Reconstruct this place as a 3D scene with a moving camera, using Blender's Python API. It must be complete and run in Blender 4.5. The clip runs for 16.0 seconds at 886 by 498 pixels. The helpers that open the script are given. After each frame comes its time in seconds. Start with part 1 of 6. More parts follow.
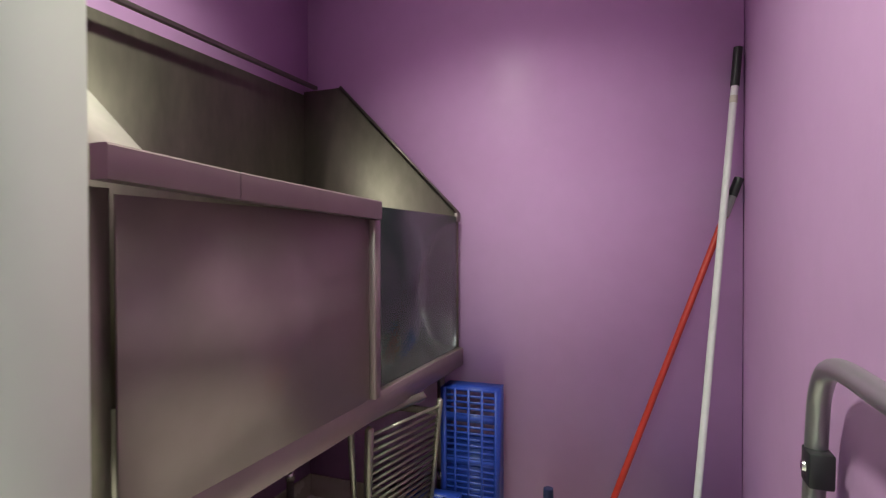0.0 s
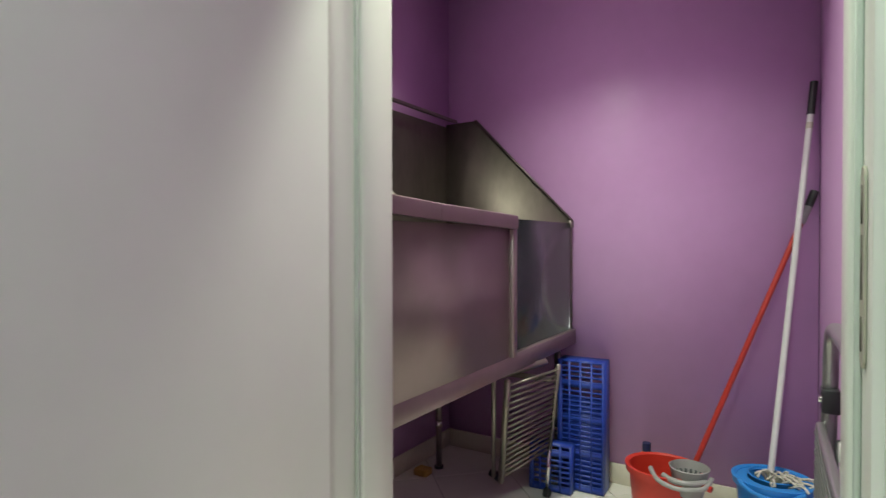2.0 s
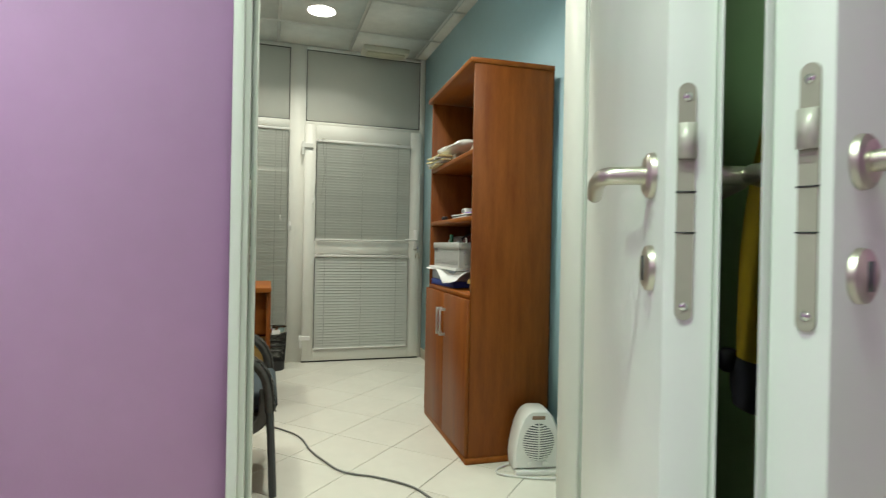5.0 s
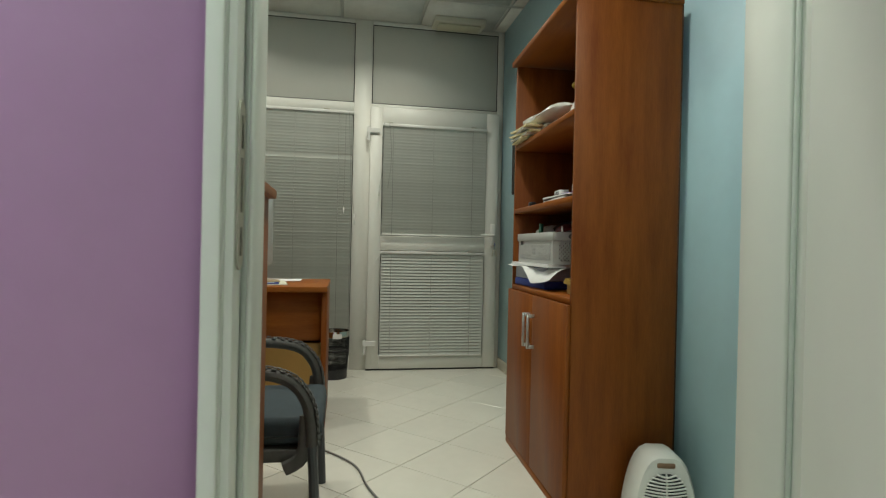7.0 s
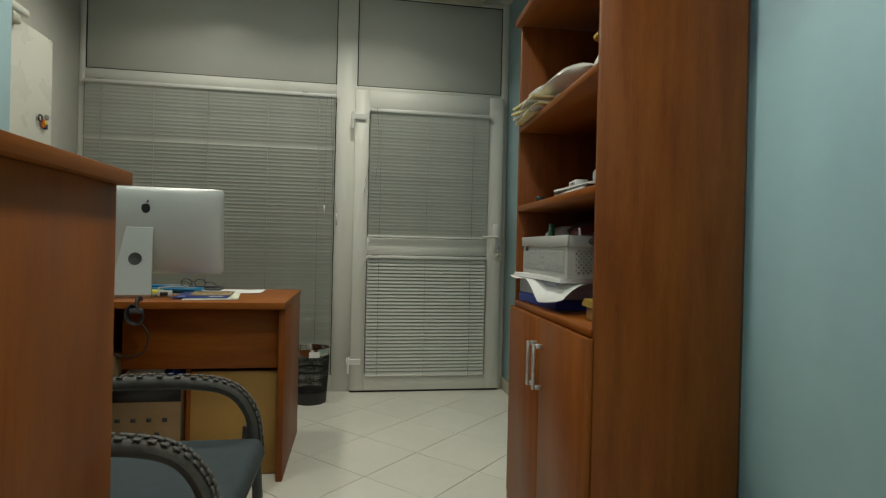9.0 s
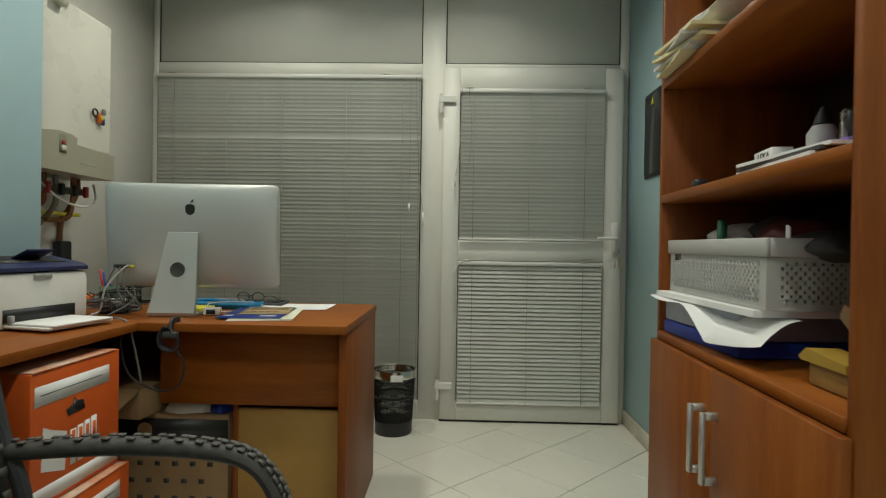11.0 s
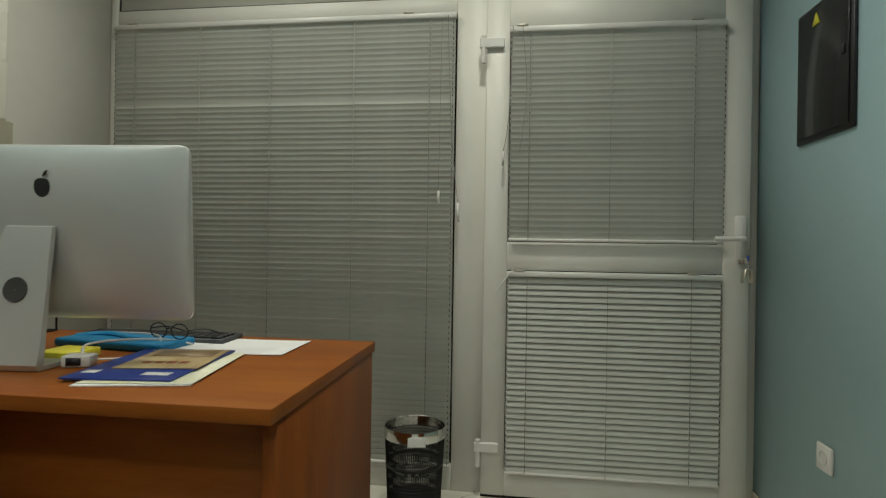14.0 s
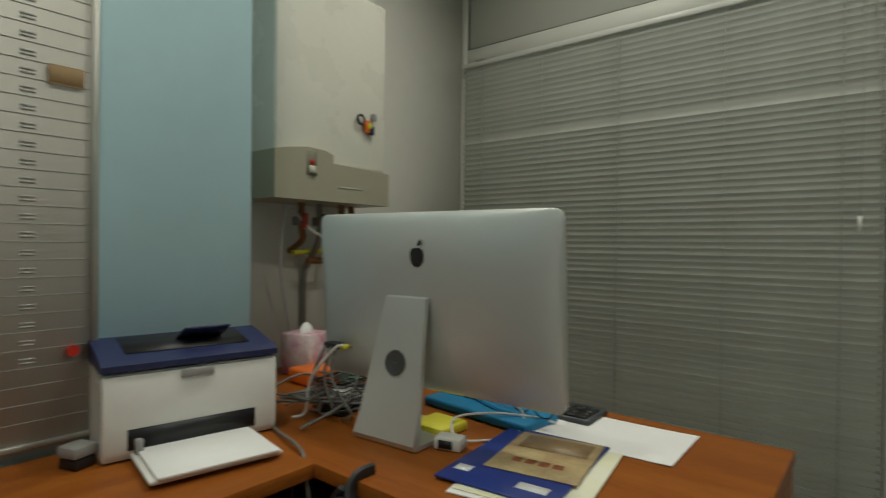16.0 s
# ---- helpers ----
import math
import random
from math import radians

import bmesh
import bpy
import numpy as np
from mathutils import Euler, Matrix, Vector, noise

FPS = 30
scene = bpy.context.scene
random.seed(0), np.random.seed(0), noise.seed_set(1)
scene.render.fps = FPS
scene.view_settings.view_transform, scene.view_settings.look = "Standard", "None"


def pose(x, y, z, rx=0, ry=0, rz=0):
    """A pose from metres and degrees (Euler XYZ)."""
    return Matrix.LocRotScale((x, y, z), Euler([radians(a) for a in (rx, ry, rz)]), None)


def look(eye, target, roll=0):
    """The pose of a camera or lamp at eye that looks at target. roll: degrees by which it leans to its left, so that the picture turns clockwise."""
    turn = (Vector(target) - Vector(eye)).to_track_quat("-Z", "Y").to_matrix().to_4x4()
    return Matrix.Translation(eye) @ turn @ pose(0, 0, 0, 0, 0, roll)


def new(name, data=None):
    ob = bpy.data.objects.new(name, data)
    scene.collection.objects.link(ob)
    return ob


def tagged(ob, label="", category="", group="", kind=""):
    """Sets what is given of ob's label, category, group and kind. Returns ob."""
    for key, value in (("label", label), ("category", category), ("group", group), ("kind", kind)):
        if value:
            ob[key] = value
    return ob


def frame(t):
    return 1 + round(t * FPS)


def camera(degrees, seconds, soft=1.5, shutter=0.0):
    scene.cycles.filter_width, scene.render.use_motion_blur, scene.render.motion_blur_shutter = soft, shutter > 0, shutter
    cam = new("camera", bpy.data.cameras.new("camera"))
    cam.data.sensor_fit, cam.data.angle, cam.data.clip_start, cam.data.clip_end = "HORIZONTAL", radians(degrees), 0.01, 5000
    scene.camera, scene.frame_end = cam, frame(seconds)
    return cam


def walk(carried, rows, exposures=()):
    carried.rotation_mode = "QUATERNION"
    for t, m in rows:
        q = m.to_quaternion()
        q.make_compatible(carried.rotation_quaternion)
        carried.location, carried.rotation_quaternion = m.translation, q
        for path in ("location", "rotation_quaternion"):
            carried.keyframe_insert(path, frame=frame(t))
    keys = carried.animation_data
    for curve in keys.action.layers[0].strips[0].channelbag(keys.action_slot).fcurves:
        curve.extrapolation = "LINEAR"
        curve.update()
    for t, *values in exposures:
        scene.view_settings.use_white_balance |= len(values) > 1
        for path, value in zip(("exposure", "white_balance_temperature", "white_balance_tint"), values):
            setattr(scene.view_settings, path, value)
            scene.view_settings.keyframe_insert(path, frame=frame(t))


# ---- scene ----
cam = camera(77.8, 16.0, soft=1.2, shutter=0.35)
PATH = [
    (0, (0.414, 0.314, 1.066), (-0.32, 2.174, 1.042), -0.1),
    (0.5, (0.434, 0.166, 1.067), (-0.346, 2.008, 1.048), -0.0),
    (1, (0.463, 0.043, 1.071), (-0.347, 1.872, 1.052), 0.1),
    (1.5, (0.517, -0.078, 1.073), (-0.38, 1.71, 1.048), -0.1),
    (2, (0.569, -0.215, 1.077), (-0.502, 1.474, 1.052), -0.1),
    (2.5, (0.56, -0.356, 1.075), (-0.673, 1.219, 1.052), 0.2),
    (3, (0.598, -0.501, 1.061), (-0.791, 0.938, 1.046), 0.3),
    (3.5, (0.572, -0.611, 1.059), (-0.974, 0.658, 1.048), 0.3),
    (4, (0.55, -0.691, 1.047), (-1.158, 0.35, 1.039), 0.6),
    (4.5, (0.491, -0.731, 1.033), (-1.339, 0.075, 1.025), 0.9),
    (5, (0.401, -0.735, 1.016), (-1.504, -0.127, 1.007), 1.1),
    (5.2, (0.353, -0.73, 1.008), (-1.571, -0.182, 0.999), 1.1),
    (7.3, (-0.246, -0.583, 0.964), (-2.215, -0.23, 0.96), 1.3),
    (7.5, (-0.311, -0.543, 0.964), (-2.28, -0.193, 0.961), 1.3),
    (8, (-0.443, -0.492, 0.972), (-2.412, -0.146, 0.971), 1.0),
    (8.2, (-0.481, -0.478, 0.975), (-2.452, -0.137, 0.972), 1.1),
    (10.3, (-1.06, -0.39, 1.018), (-3.057, -0.284, 1.007), 0.8),
    (10.5, (-1.109, -0.383, 1.018), (-3.109, -0.354, 1.007), 0.9),
    (11, (-1.258, -0.357, 1.015), (-3.258, -0.409, 1.003), 0.9),
    (11.5, (-1.378, -0.359, 1.015), (-3.376, -0.434, 1.006), 1.0),
    (12, (-1.517, -0.349, 1.009), (-3.514, -0.462, 0.999), 0.9),
    (12.5, (-1.68, -0.315, 1.017), (-3.671, -0.51, 1.008), 0.9),
    (13, (-1.839, -0.318, 1.009), (-3.822, -0.576, 1.001), 0.9),
    (13.5, (-2.011, -0.327, 1.004), (-3.993, -0.59, 1.002), 0.8),
    (14, (-2.167, -0.325, 1.013), (-4.151, -0.582, 1.014), 0.9),
    (14.5, (-2.319, -0.337, 1.048), (-4.28, -0.734, 1.05), 0.7),
    (15, (-2.368, -0.41, 1.093), (-4.253, -1.077, 1.089), 0.7),
    (15.5, (-2.386, -0.499, 1.137), (-4.152, -1.437, 1.125), 0.7),
    (16, (-2.374, -0.567, 1.159), (-3.923, -1.831, 1.141), 0.6),
]
EXPOSURES = [(0, 0.0), (5, 0.0), (7.5, -0.75), (8, -0.9), (10.5, -0.58), (12.5, -0.64), (14, -0.75), (15, -0.92), (16, -0.98)]
walk(cam, [(t, look(eye, target, roll)) for t, eye, target, roll in PATH], EXPOSURES)

# ---- world and lamps ----
world = bpy.data.worlds.new("night")
scene.world = world
world.use_nodes = True
world.node_tree.nodes["Background"].inputs[0].default_value = (0.02, 0.025, 0.035, 1)
world.node_tree.nodes["Background"].inputs[1].default_value = 0.3

CEIL = 2.72
WARM = (0.95, 1.0, 0.83)


def lamp(x, y, z, watts, size=0.16, spread=175, colour=WARM):
    light = bpy.data.lights.new("lamp_light", "AREA")
    light.shape, light.size, light.energy, light.color, light.spread = "DISK", size, watts, colour, radians(spread)
    ob = new("lamp_light", light)
    ob.matrix_world = pose(x, y, z)
    return ob


OFFICE = (0.97, 0.965, 0.83)
CORRIDOR = (0.74, 1.0, 0.78)
CLOSET_CEIL = 2.71
# both at x -2.50, (-3.70, -1.35) and (0.35, -2.00): unseen, added to brighten
LAMPS = [(-3.70, -0.39, CEIL, 11, 135, OFFICE), (-2.50, -0.39, CEIL, 4, 135, OFFICE), (-1.40, -0.39, CEIL, 14.5, 135, OFFICE), (-2.50, -1.35, CEIL, 8, 135, OFFICE),
         (-3.70, -1.35, CEIL, 10.4, 140, OFFICE), (0.45, -1.00, CEIL, 22, 155, CORRIDOR), (0.35, -2.00, CEIL, 27, 170, CORRIDOR),
         (-0.05, 1.05, CLOSET_CEIL, 19, 108, WARM)]
for lx, ly, lz, watts, spread, tone in LAMPS:
    lamp(lx, ly, lz - 0.012, watts, spread=spread, colour=tone)

# ---- materials ----


def mat(name, colour, rough=0.5, metal=0.0, vary=0.06, scale=6.0, bump=0.0, bump_scale=200.0, stretch=(1, 1, 1), second=None, spec=0.5, piece=0.0, coat=0.0, placed=False):
    m = bpy.data.materials.new(name)
    m.use_nodes = True
    n, l = m.node_tree.nodes, m.node_tree.links
    b = n["Principled BSDF"]
    b.inputs["Roughness"].default_value = rough
    b.inputs["Metallic"].default_value = metal
    b.inputs["Specular IOR Level"].default_value = spec
    b.inputs["Coat Weight"].default_value = coat
    tc = n.new("ShaderNodeTexCoord")
    mp = n.new("ShaderNodeMapping")
    mp.inputs["Scale"].default_value = stretch
    if placed:
        l.new(n.new("ShaderNodeNewGeometry").outputs["Position"], mp.inputs["Vector"])
    else:
        l.new(tc.outputs["Object"], mp.inputs["Vector"])
    big = n.new("ShaderNodeTexNoise")
    big.inputs["Scale"].default_value, big.inputs["Detail"].default_value = scale, 6
    fine = n.new("ShaderNodeTexNoise")
    fine.inputs["Scale"].default_value, fine.inputs["Detail"].default_value = scale * 9, 4
    l.new(mp.outputs[0], big.inputs["Vector"])
    l.new(mp.outputs[0], fine.inputs["Vector"])
    add = n.new("ShaderNodeMath")
    add.operation = "MULTIPLY_ADD"
    add.inputs[1].default_value = 0.4
    l.new(fine.outputs[0], add.inputs[0])
    l.new(big.outputs[0], add.inputs[2])
    ramp = n.new("ShaderNodeValToRGB")
    ramp.color_ramp.elements[0].position, ramp.color_ramp.elements[1].position = 0.45, 0.95
    dark = second or [c * (1 - vary * 2) for c in colour]
    lite = colour if second else [min(1, c * (1 + vary)) for c in colour]
    ramp.color_ramp.elements[0].color = (*dark, 1)
    ramp.color_ramp.elements[1].color = (*lite, 1)
    l.new(add.outputs[0], ramp.inputs[0])
    last = ramp.outputs[0]
    if piece:
        info = n.new("ShaderNodeObjectInfo")
        hsv = n.new("ShaderNodeHueSaturation")
        val = n.new("ShaderNodeMapRange")
        val.inputs[3].default_value, val.inputs[4].default_value = 1 - piece, 1 + piece
        l.new(info.outputs["Random"], val.inputs[0])
        l.new(val.outputs[0], hsv.inputs["Value"])
        l.new(last, hsv.inputs["Color"])
        last = hsv.outputs[0]
    l.new(last, b.inputs["Base Color"])
    rr = n.new("ShaderNodeMapRange")
    rr.inputs[3].default_value, rr.inputs[4].default_value = max(0.02, rough - 0.07), min(1, rough + 0.07)
    l.new(big.outputs[0], rr.inputs[0])
    l.new(rr.outputs[0], b.inputs["Roughness"])
    if bump:
        tex = n.new("ShaderNodeTexNoise")
        tex.inputs["Scale"].default_value, tex.inputs["Detail"].default_value = bump_scale, 3
        l.new(mp.outputs[0], tex.inputs["Vector"])
        bn = n.new("ShaderNodeBump")
        bn.inputs["Strength"].default_value, bn.inputs["Distance"].default_value = bump, 0.002
        l.new(tex.outputs[0], bn.inputs["Height"])
        l.new(bn.outputs[0], b.inputs["Normal"])
    return m


def glow(name, colour, strength):
    m = bpy.data.materials.new(name)
    m.use_nodes = True
    b = m.node_tree.nodes["Principled BSDF"]
    b.inputs["Base Color"].default_value = (*colour, 1)
    b.inputs["Emission Color"].default_value = (*colour, 1)
    b.inputs["Emission Strength"].default_value = strength
    return m


def clear(name, colour=(1, 1, 1), rough=0.02):
    m = bpy.data.materials.new(name)
    m.use_nodes = True
    b = m.node_tree.nodes["Principled BSDF"]
    b.inputs["Base Color"].default_value = (*colour, 1)
    b.inputs["Roughness"].default_value = rough
    b.inputs["Transmission Weight"].default_value = 1
    return m


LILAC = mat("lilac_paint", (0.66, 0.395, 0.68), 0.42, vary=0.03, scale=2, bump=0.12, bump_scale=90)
# darker than the lilac: shade behind the open door is in this colour
MAUVE = mat("shaded_mauve_wall", (0.40, 0.27, 0.36), 0.5, vary=0.03, scale=2, bump=0.12, bump_scale=90)
GREEN = mat("green_paint", (0.42, 0.64, 0.34), 0.5, vary=0.03, scale=2, bump=0.12, bump_scale=90)
TEAL = mat("teal_paint", (0.53, 0.755, 0.83), 0.45, vary=0.03, scale=2, bump=0.15, bump_scale=90)
WHITE_WALL = mat("white_wall_paint", (0.74, 0.72, 0.66), 0.6, vary=0.03, scale=2, bump=0.12, bump_scale=90)
CEILING = mat("mineral_fibre_tile", (0.74, 0.74, 0.69), 0.9, vary=0.04, scale=12, bump=0.5, bump_scale=160)
GRID = mat("white_ceiling_grid", (0.72, 0.72, 0.68), 0.5, vary=0.02)
TILE = mat("glazed_floor_tile", (0.74, 0.72, 0.64), 0.22, vary=0.03, scale=2, piece=0.025, placed=True)
GROUT = mat("grey_grout", (0.34, 0.32, 0.27), 0.9, vary=0.12, scale=10)
DOOR = mat("white_door_laminate", (0.76, 0.80, 0.745), 0.32, vary=0.02, scale=1.5, bump=0.05, bump_scale=60)
FRAME = mat("white_lacquered_frame", (0.68, 0.70, 0.64), 0.35, vary=0.02, scale=1.5)
PVC = mat("white_plastic_profile", (0.74, 0.73, 0.67), 0.46, vary=0.02, scale=2)
PANEL = mat("white_infill_panel", (0.58, 0.575, 0.52), 0.4, vary=0.02, scale=1.5)
SEAL = mat("dark_rubber_seal", (0.03, 0.03, 0.03), 0.7)
SLAT = mat("grey_blind_slat", (0.54, 0.55, 0.50), 0.42, vary=0.04, scale=3, piece=0.03)
CORD = mat("blind_cord", (0.28, 0.27, 0.24), 0.8)
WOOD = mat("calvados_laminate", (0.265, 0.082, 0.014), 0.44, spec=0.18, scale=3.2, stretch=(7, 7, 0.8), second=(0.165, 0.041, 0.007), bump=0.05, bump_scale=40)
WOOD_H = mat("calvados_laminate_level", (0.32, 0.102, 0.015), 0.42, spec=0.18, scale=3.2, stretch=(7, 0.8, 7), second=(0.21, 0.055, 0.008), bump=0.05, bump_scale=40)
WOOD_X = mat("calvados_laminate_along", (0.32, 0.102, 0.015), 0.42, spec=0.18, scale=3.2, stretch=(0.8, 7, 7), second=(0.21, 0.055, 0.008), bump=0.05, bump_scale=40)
# brown taken nearly to black, with the shade inside the shelves in it
WOOD_DARK = mat("shaded_backing_board", (0.055, 0.022, 0.010), 0.7, scale=3, stretch=(6, 6, 0.8))
MDF = mat("raw_fibreboard", (0.41, 0.235, 0.06), 0.7, vary=0.05, scale=4)
STEEL = mat("brushed_stainless_steel", (0.30, 0.275, 0.24), 0.46, 1.0, vary=0.08, scale=3, stretch=(1, 1, 6))
STEEL_SHEET = mat("stained_stainless_sheet", (0.27, 0.245, 0.20), 0.56, 1.0, vary=0.14, scale=2.5, stretch=(1, 1.4, 0.5))
# mauve base colour stands in for the lilac walls mirrored in the steel
STEEL_PANEL = mat("reflection_tinted_steel", (0.27, 0.20, 0.205), 0.40, 0.55, vary=0.06, scale=2)
# pale and barely metallic: the flange's lamp reflection is given as colour
BRIGHT = mat("lit_flange_steel", (0.78, 0.75, 0.64), 0.4, 0.2, vary=0.06)
NICKEL = mat("satin_nickel", (0.62, 0.59, 0.50), 0.38, 1.0, vary=0.04)
CHROME = mat("chrome", (0.75, 0.75, 0.72), 0.12, 1.0, vary=0.02)
PLATE = mat("dull_lock_plate", (0.37, 0.355, 0.285), 0.5, 0.12, vary=0.05)
ALU = mat("bead_blasted_aluminium", (0.66, 0.67, 0.65), 0.42, 0.6, vary=0.015, scale=2)
BLACK = mat("black_plastic", (0.018, 0.018, 0.02), 0.45)
DARK = mat("dark_grey_plastic", (0.055, 0.06, 0.065), 0.5)
GREY = mat("grey_plastic", (0.30, 0.30, 0.29), 0.45)
LADDER = mat("silver_painted_steel", (0.38, 0.38, 0.37), 0.33, 0.75, vary=0.03)
RUBBER = mat("ribbed_rubber", (0.13, 0.13, 0.13), 0.8, vary=0.1, scale=30)
RED = mat("red_plastic", (0.55, 0.035, 0.02), 0.38)
RED_PAINT = mat("red_coated_tube", (0.42, 0.03, 0.018), 0.35)
BLUE = mat("sky_blue_plastic", (0.03, 0.24, 0.66), 0.36)
DEEP_BLUE = mat("deep_blue_plastic", (0.02, 0.055, 0.36), 0.42)
NAVY = mat("navy_plastic", (0.022, 0.03, 0.095), 0.4)
WHITE = mat("white_plastic", (0.72, 0.71, 0.67), 0.38, vary=0.02)
CREAM = mat("cream_plastic", (0.60, 0.58, 0.48), 0.4, vary=0.02)
BEIGE = mat("beige_grey_enamel", (0.38, 0.36, 0.27), 0.45, vary=0.02)
ENAMEL = mat("white_enamel", (0.78, 0.76, 0.68), 0.28, vary=0.02)
ORANGE = mat("orange_card", (0.72, 0.12, 0.015), 0.55, vary=0.05)
ORANGE_P = mat("orange_plastic", (0.75, 0.16, 0.02), 0.4)
CARD = mat("brown_cardboard", (0.34, 0.22, 0.11), 0.8, vary=0.08, scale=5, bump=0.1, bump_scale=70)
PAPER = mat("white_paper", (0.80, 0.80, 0.79), 0.7, vary=0.02)
PAPER_Y = mat("yellowed_paper", (0.72, 0.64, 0.36), 0.7)
YELLOW = mat("yellow_plastic", (0.72, 0.66, 0.05), 0.5)
FILM = mat("translucent_bag_film", (0.66, 0.65, 0.60), 0.25, vary=0.08, scale=14, bump=0.6, bump_scale=25)
GOLD = mat("gilded_resin", (0.55, 0.35, 0.06), 0.28, 0.8, vary=0.2, scale=20)
DARKGOLD = mat("dark_lacquer", (0.06, 0.028, 0.012), 0.3, vary=0.2, scale=20)
COPPER = mat("copper_pipe", (0.30, 0.14, 0.06), 0.45, 0.9, vary=0.2, scale=20)
CLOTH = mat("slate_blue_seat_fabric", (0.045, 0.062, 0.072), 0.9, vary=0.1, scale=30, bump=0.3, bump_scale=300)
WICKER = mat("dark_wicker_weave", (0.075, 0.072, 0.066), 0.6, vary=0.15, scale=40)
COAT = mat("yellow_work_jacket", (0.52, 0.36, 0.01), 0.75, vary=0.1, scale=8, bump=0.4, bump_scale=30)
COAT_DARK = mat("navy_work_fabric", (0.02, 0.022, 0.035), 0.85, vary=0.1, scale=8)
CABLE = mat("grey_cable", (0.16, 0.16, 0.15), 0.5)
CABLE_W = mat("white_cable", (0.62, 0.62, 0.60), 0.45)
MOP = mat("cotton_mop_yarn", (0.62, 0.58, 0.50), 0.95, vary=0.1, scale=60)
TEALBLUE = mat("turquoise_folder", (0.01, 0.22, 0.45), 0.5)
FOLDER = mat("royal_blue_folder", (0.018, 0.04, 0.24), 0.35)
BROCHURE = mat("sepia_brochure_print", (0.52, 0.42, 0.22), 0.35, second=(0.30, 0.18, 0.09), scale=14)
INK = mat("dark_ink", (0.05, 0.05, 0.05), 0.6)
INK_GREY = mat("pale_ink", (0.38, 0.38, 0.36), 0.6)
MESH = mat("black_steel_mesh", (0.02, 0.02, 0.02), 0.4, 0.5)
GLASS = clear("clear_glass")
GLASS_BLUE = clear("tinted_hood_glass", (0.45, 0.53, 0.60), 0.2)
GLASS_DARK = clear("dark_window_glass", (0.5, 0.55, 0.55))
LIT = glow("lamp_diffuser", (1.0, 0.95, 0.85), 9.0)
SPONGE = mat("yellow_sponge", (0.45, 0.28, 0.06), 0.95, vary=0.1, scale=40, bump=0.5, bump_scale=120)
LILAC_P = mat("violet_plastic", (0.28, 0.16, 0.55), 0.4)
MINT = mat("mint_plastic", (0.30, 0.52, 0.40), 0.4)
PINK = mat("pink_flower_print", (0.50, 0.14, 0.26), 0.5, second=(0.74, 0.70, 0.66), scale=26)

# ---- mesh tools ----


def box(bm, x0, x1, y0, y1, z0, z1, bevel=0.0, seg=1):
    got = bmesh.ops.create_cube(bm, size=1, matrix=Matrix.LocRotScale(((x0 + x1) / 2, (y0 + y1) / 2, (z0 + z1) / 2), None, (abs(x1 - x0), abs(y1 - y0), abs(z1 - z0))))
    if bevel:
        edges = list({e for v in got["verts"] for e in v.link_edges})
        bmesh.ops.bevel(bm, geom=edges, offset=bevel, segments=seg, affect="EDGES", profile=0.5)
    return bm


def slab(x0, x1, y0, y1, z0, z1, bevel=0.0, seg=1):
    return box(bmesh.new(), x0, x1, y0, y1, z0, z1, bevel, seg)


def rings(bm, loops, close=True, caps=True):
    """Skins a list of rings of points."""
    made = [[bm.verts.new(p) for p in loop] for loop in loops]
    for a, b in zip(made, made[1:]):
        n = len(a)
        for i in range(n if close else n - 1):
            bm.faces.new((a[i], a[(i + 1) % n], b[(i + 1) % n], b[i]))
    if caps:
        bm.faces.new(list(reversed(made[0])))
        bm.faces.new(made[-1])
    return bm


def lathe(bm, profile, cx=0, cy=0, seg=32, sx=1.0, sy=1.0, caps=False):
    loops = [[(cx + sx * r * math.cos(2 * math.pi * i / seg), cy + sy * r * math.sin(2 * math.pi * i / seg), z) for i in range(seg)] for r, z in profile]
    return rings(bm, loops, caps=caps)


def smooth_path(points, steps=6):
    pts = [Vector(p) for p in points]
    out = []
    for i in range(len(pts) - 1):
        p0, p1, p2, p3 = pts[max(0, i - 1)], pts[i], pts[i + 1], pts[min(len(pts) - 1, i + 2)]
        for s in range(steps):
            t = s / steps
            out.append(0.5 * ((2 * p1) + (p2 - p0) * t + (2 * p0 - 5 * p1 + 4 * p2 - p3) * t * t + (3 * p1 - p0 - 3 * p2 + p3) * t ** 3))
    out.append(pts[-1])
    return out


def tube(bm, points, r, seg=8, steps=6, flat=1.0, up=None):
    """A round (or flattened) bar along a path."""
    path = smooth_path(points, steps) if steps else [Vector(p) for p in points]
    side = None
    loops = []
    for i, p in enumerate(path):
        d = (path[min(i + 1, len(path) - 1)] - path[max(i - 1, 0)]).normalized()
        if side is None:
            ref = Vector(up) if up else (Vector((0, 0, 1)) if abs(d.z) < 0.9 else Vector((1, 0, 0)))
            side = d.cross(ref).normalized()
        else:
            side = (side - d * side.dot(d)).normalized()
        other = d.cross(side)
        loops.append([p + side * (r * math.cos(2 * math.pi * k / seg)) + other * (r * flat * math.sin(2 * math.pi * k / seg)) for k in range(seg)])
    return rings(bm, loops)


def prism(bm, outline, axis, a, b):
    """Extrudes a 2D outline along an axis from a to b."""
    def at(u, v, w):
        return {"x": (w, u, v), "y": (u, w, v), "z": (u, v, w)}[axis]
    rings(bm, [[at(u, v, a) for u, v in outline], [at(u, v, b) for u, v in outline]])
    return bm


def finish(bm, name, material, soft=True):
    bmesh.ops.recalc_face_normals(bm, faces=bm.faces)
    me = bpy.data.meshes.new(name)
    bm.to_mesh(me)
    bm.free()
    me.materials.append(material)
    if soft:
        flags = [True] * len(me.polygons)
        me.polygons.foreach_set("use_smooth", flags)
        sharp(me)
    return me


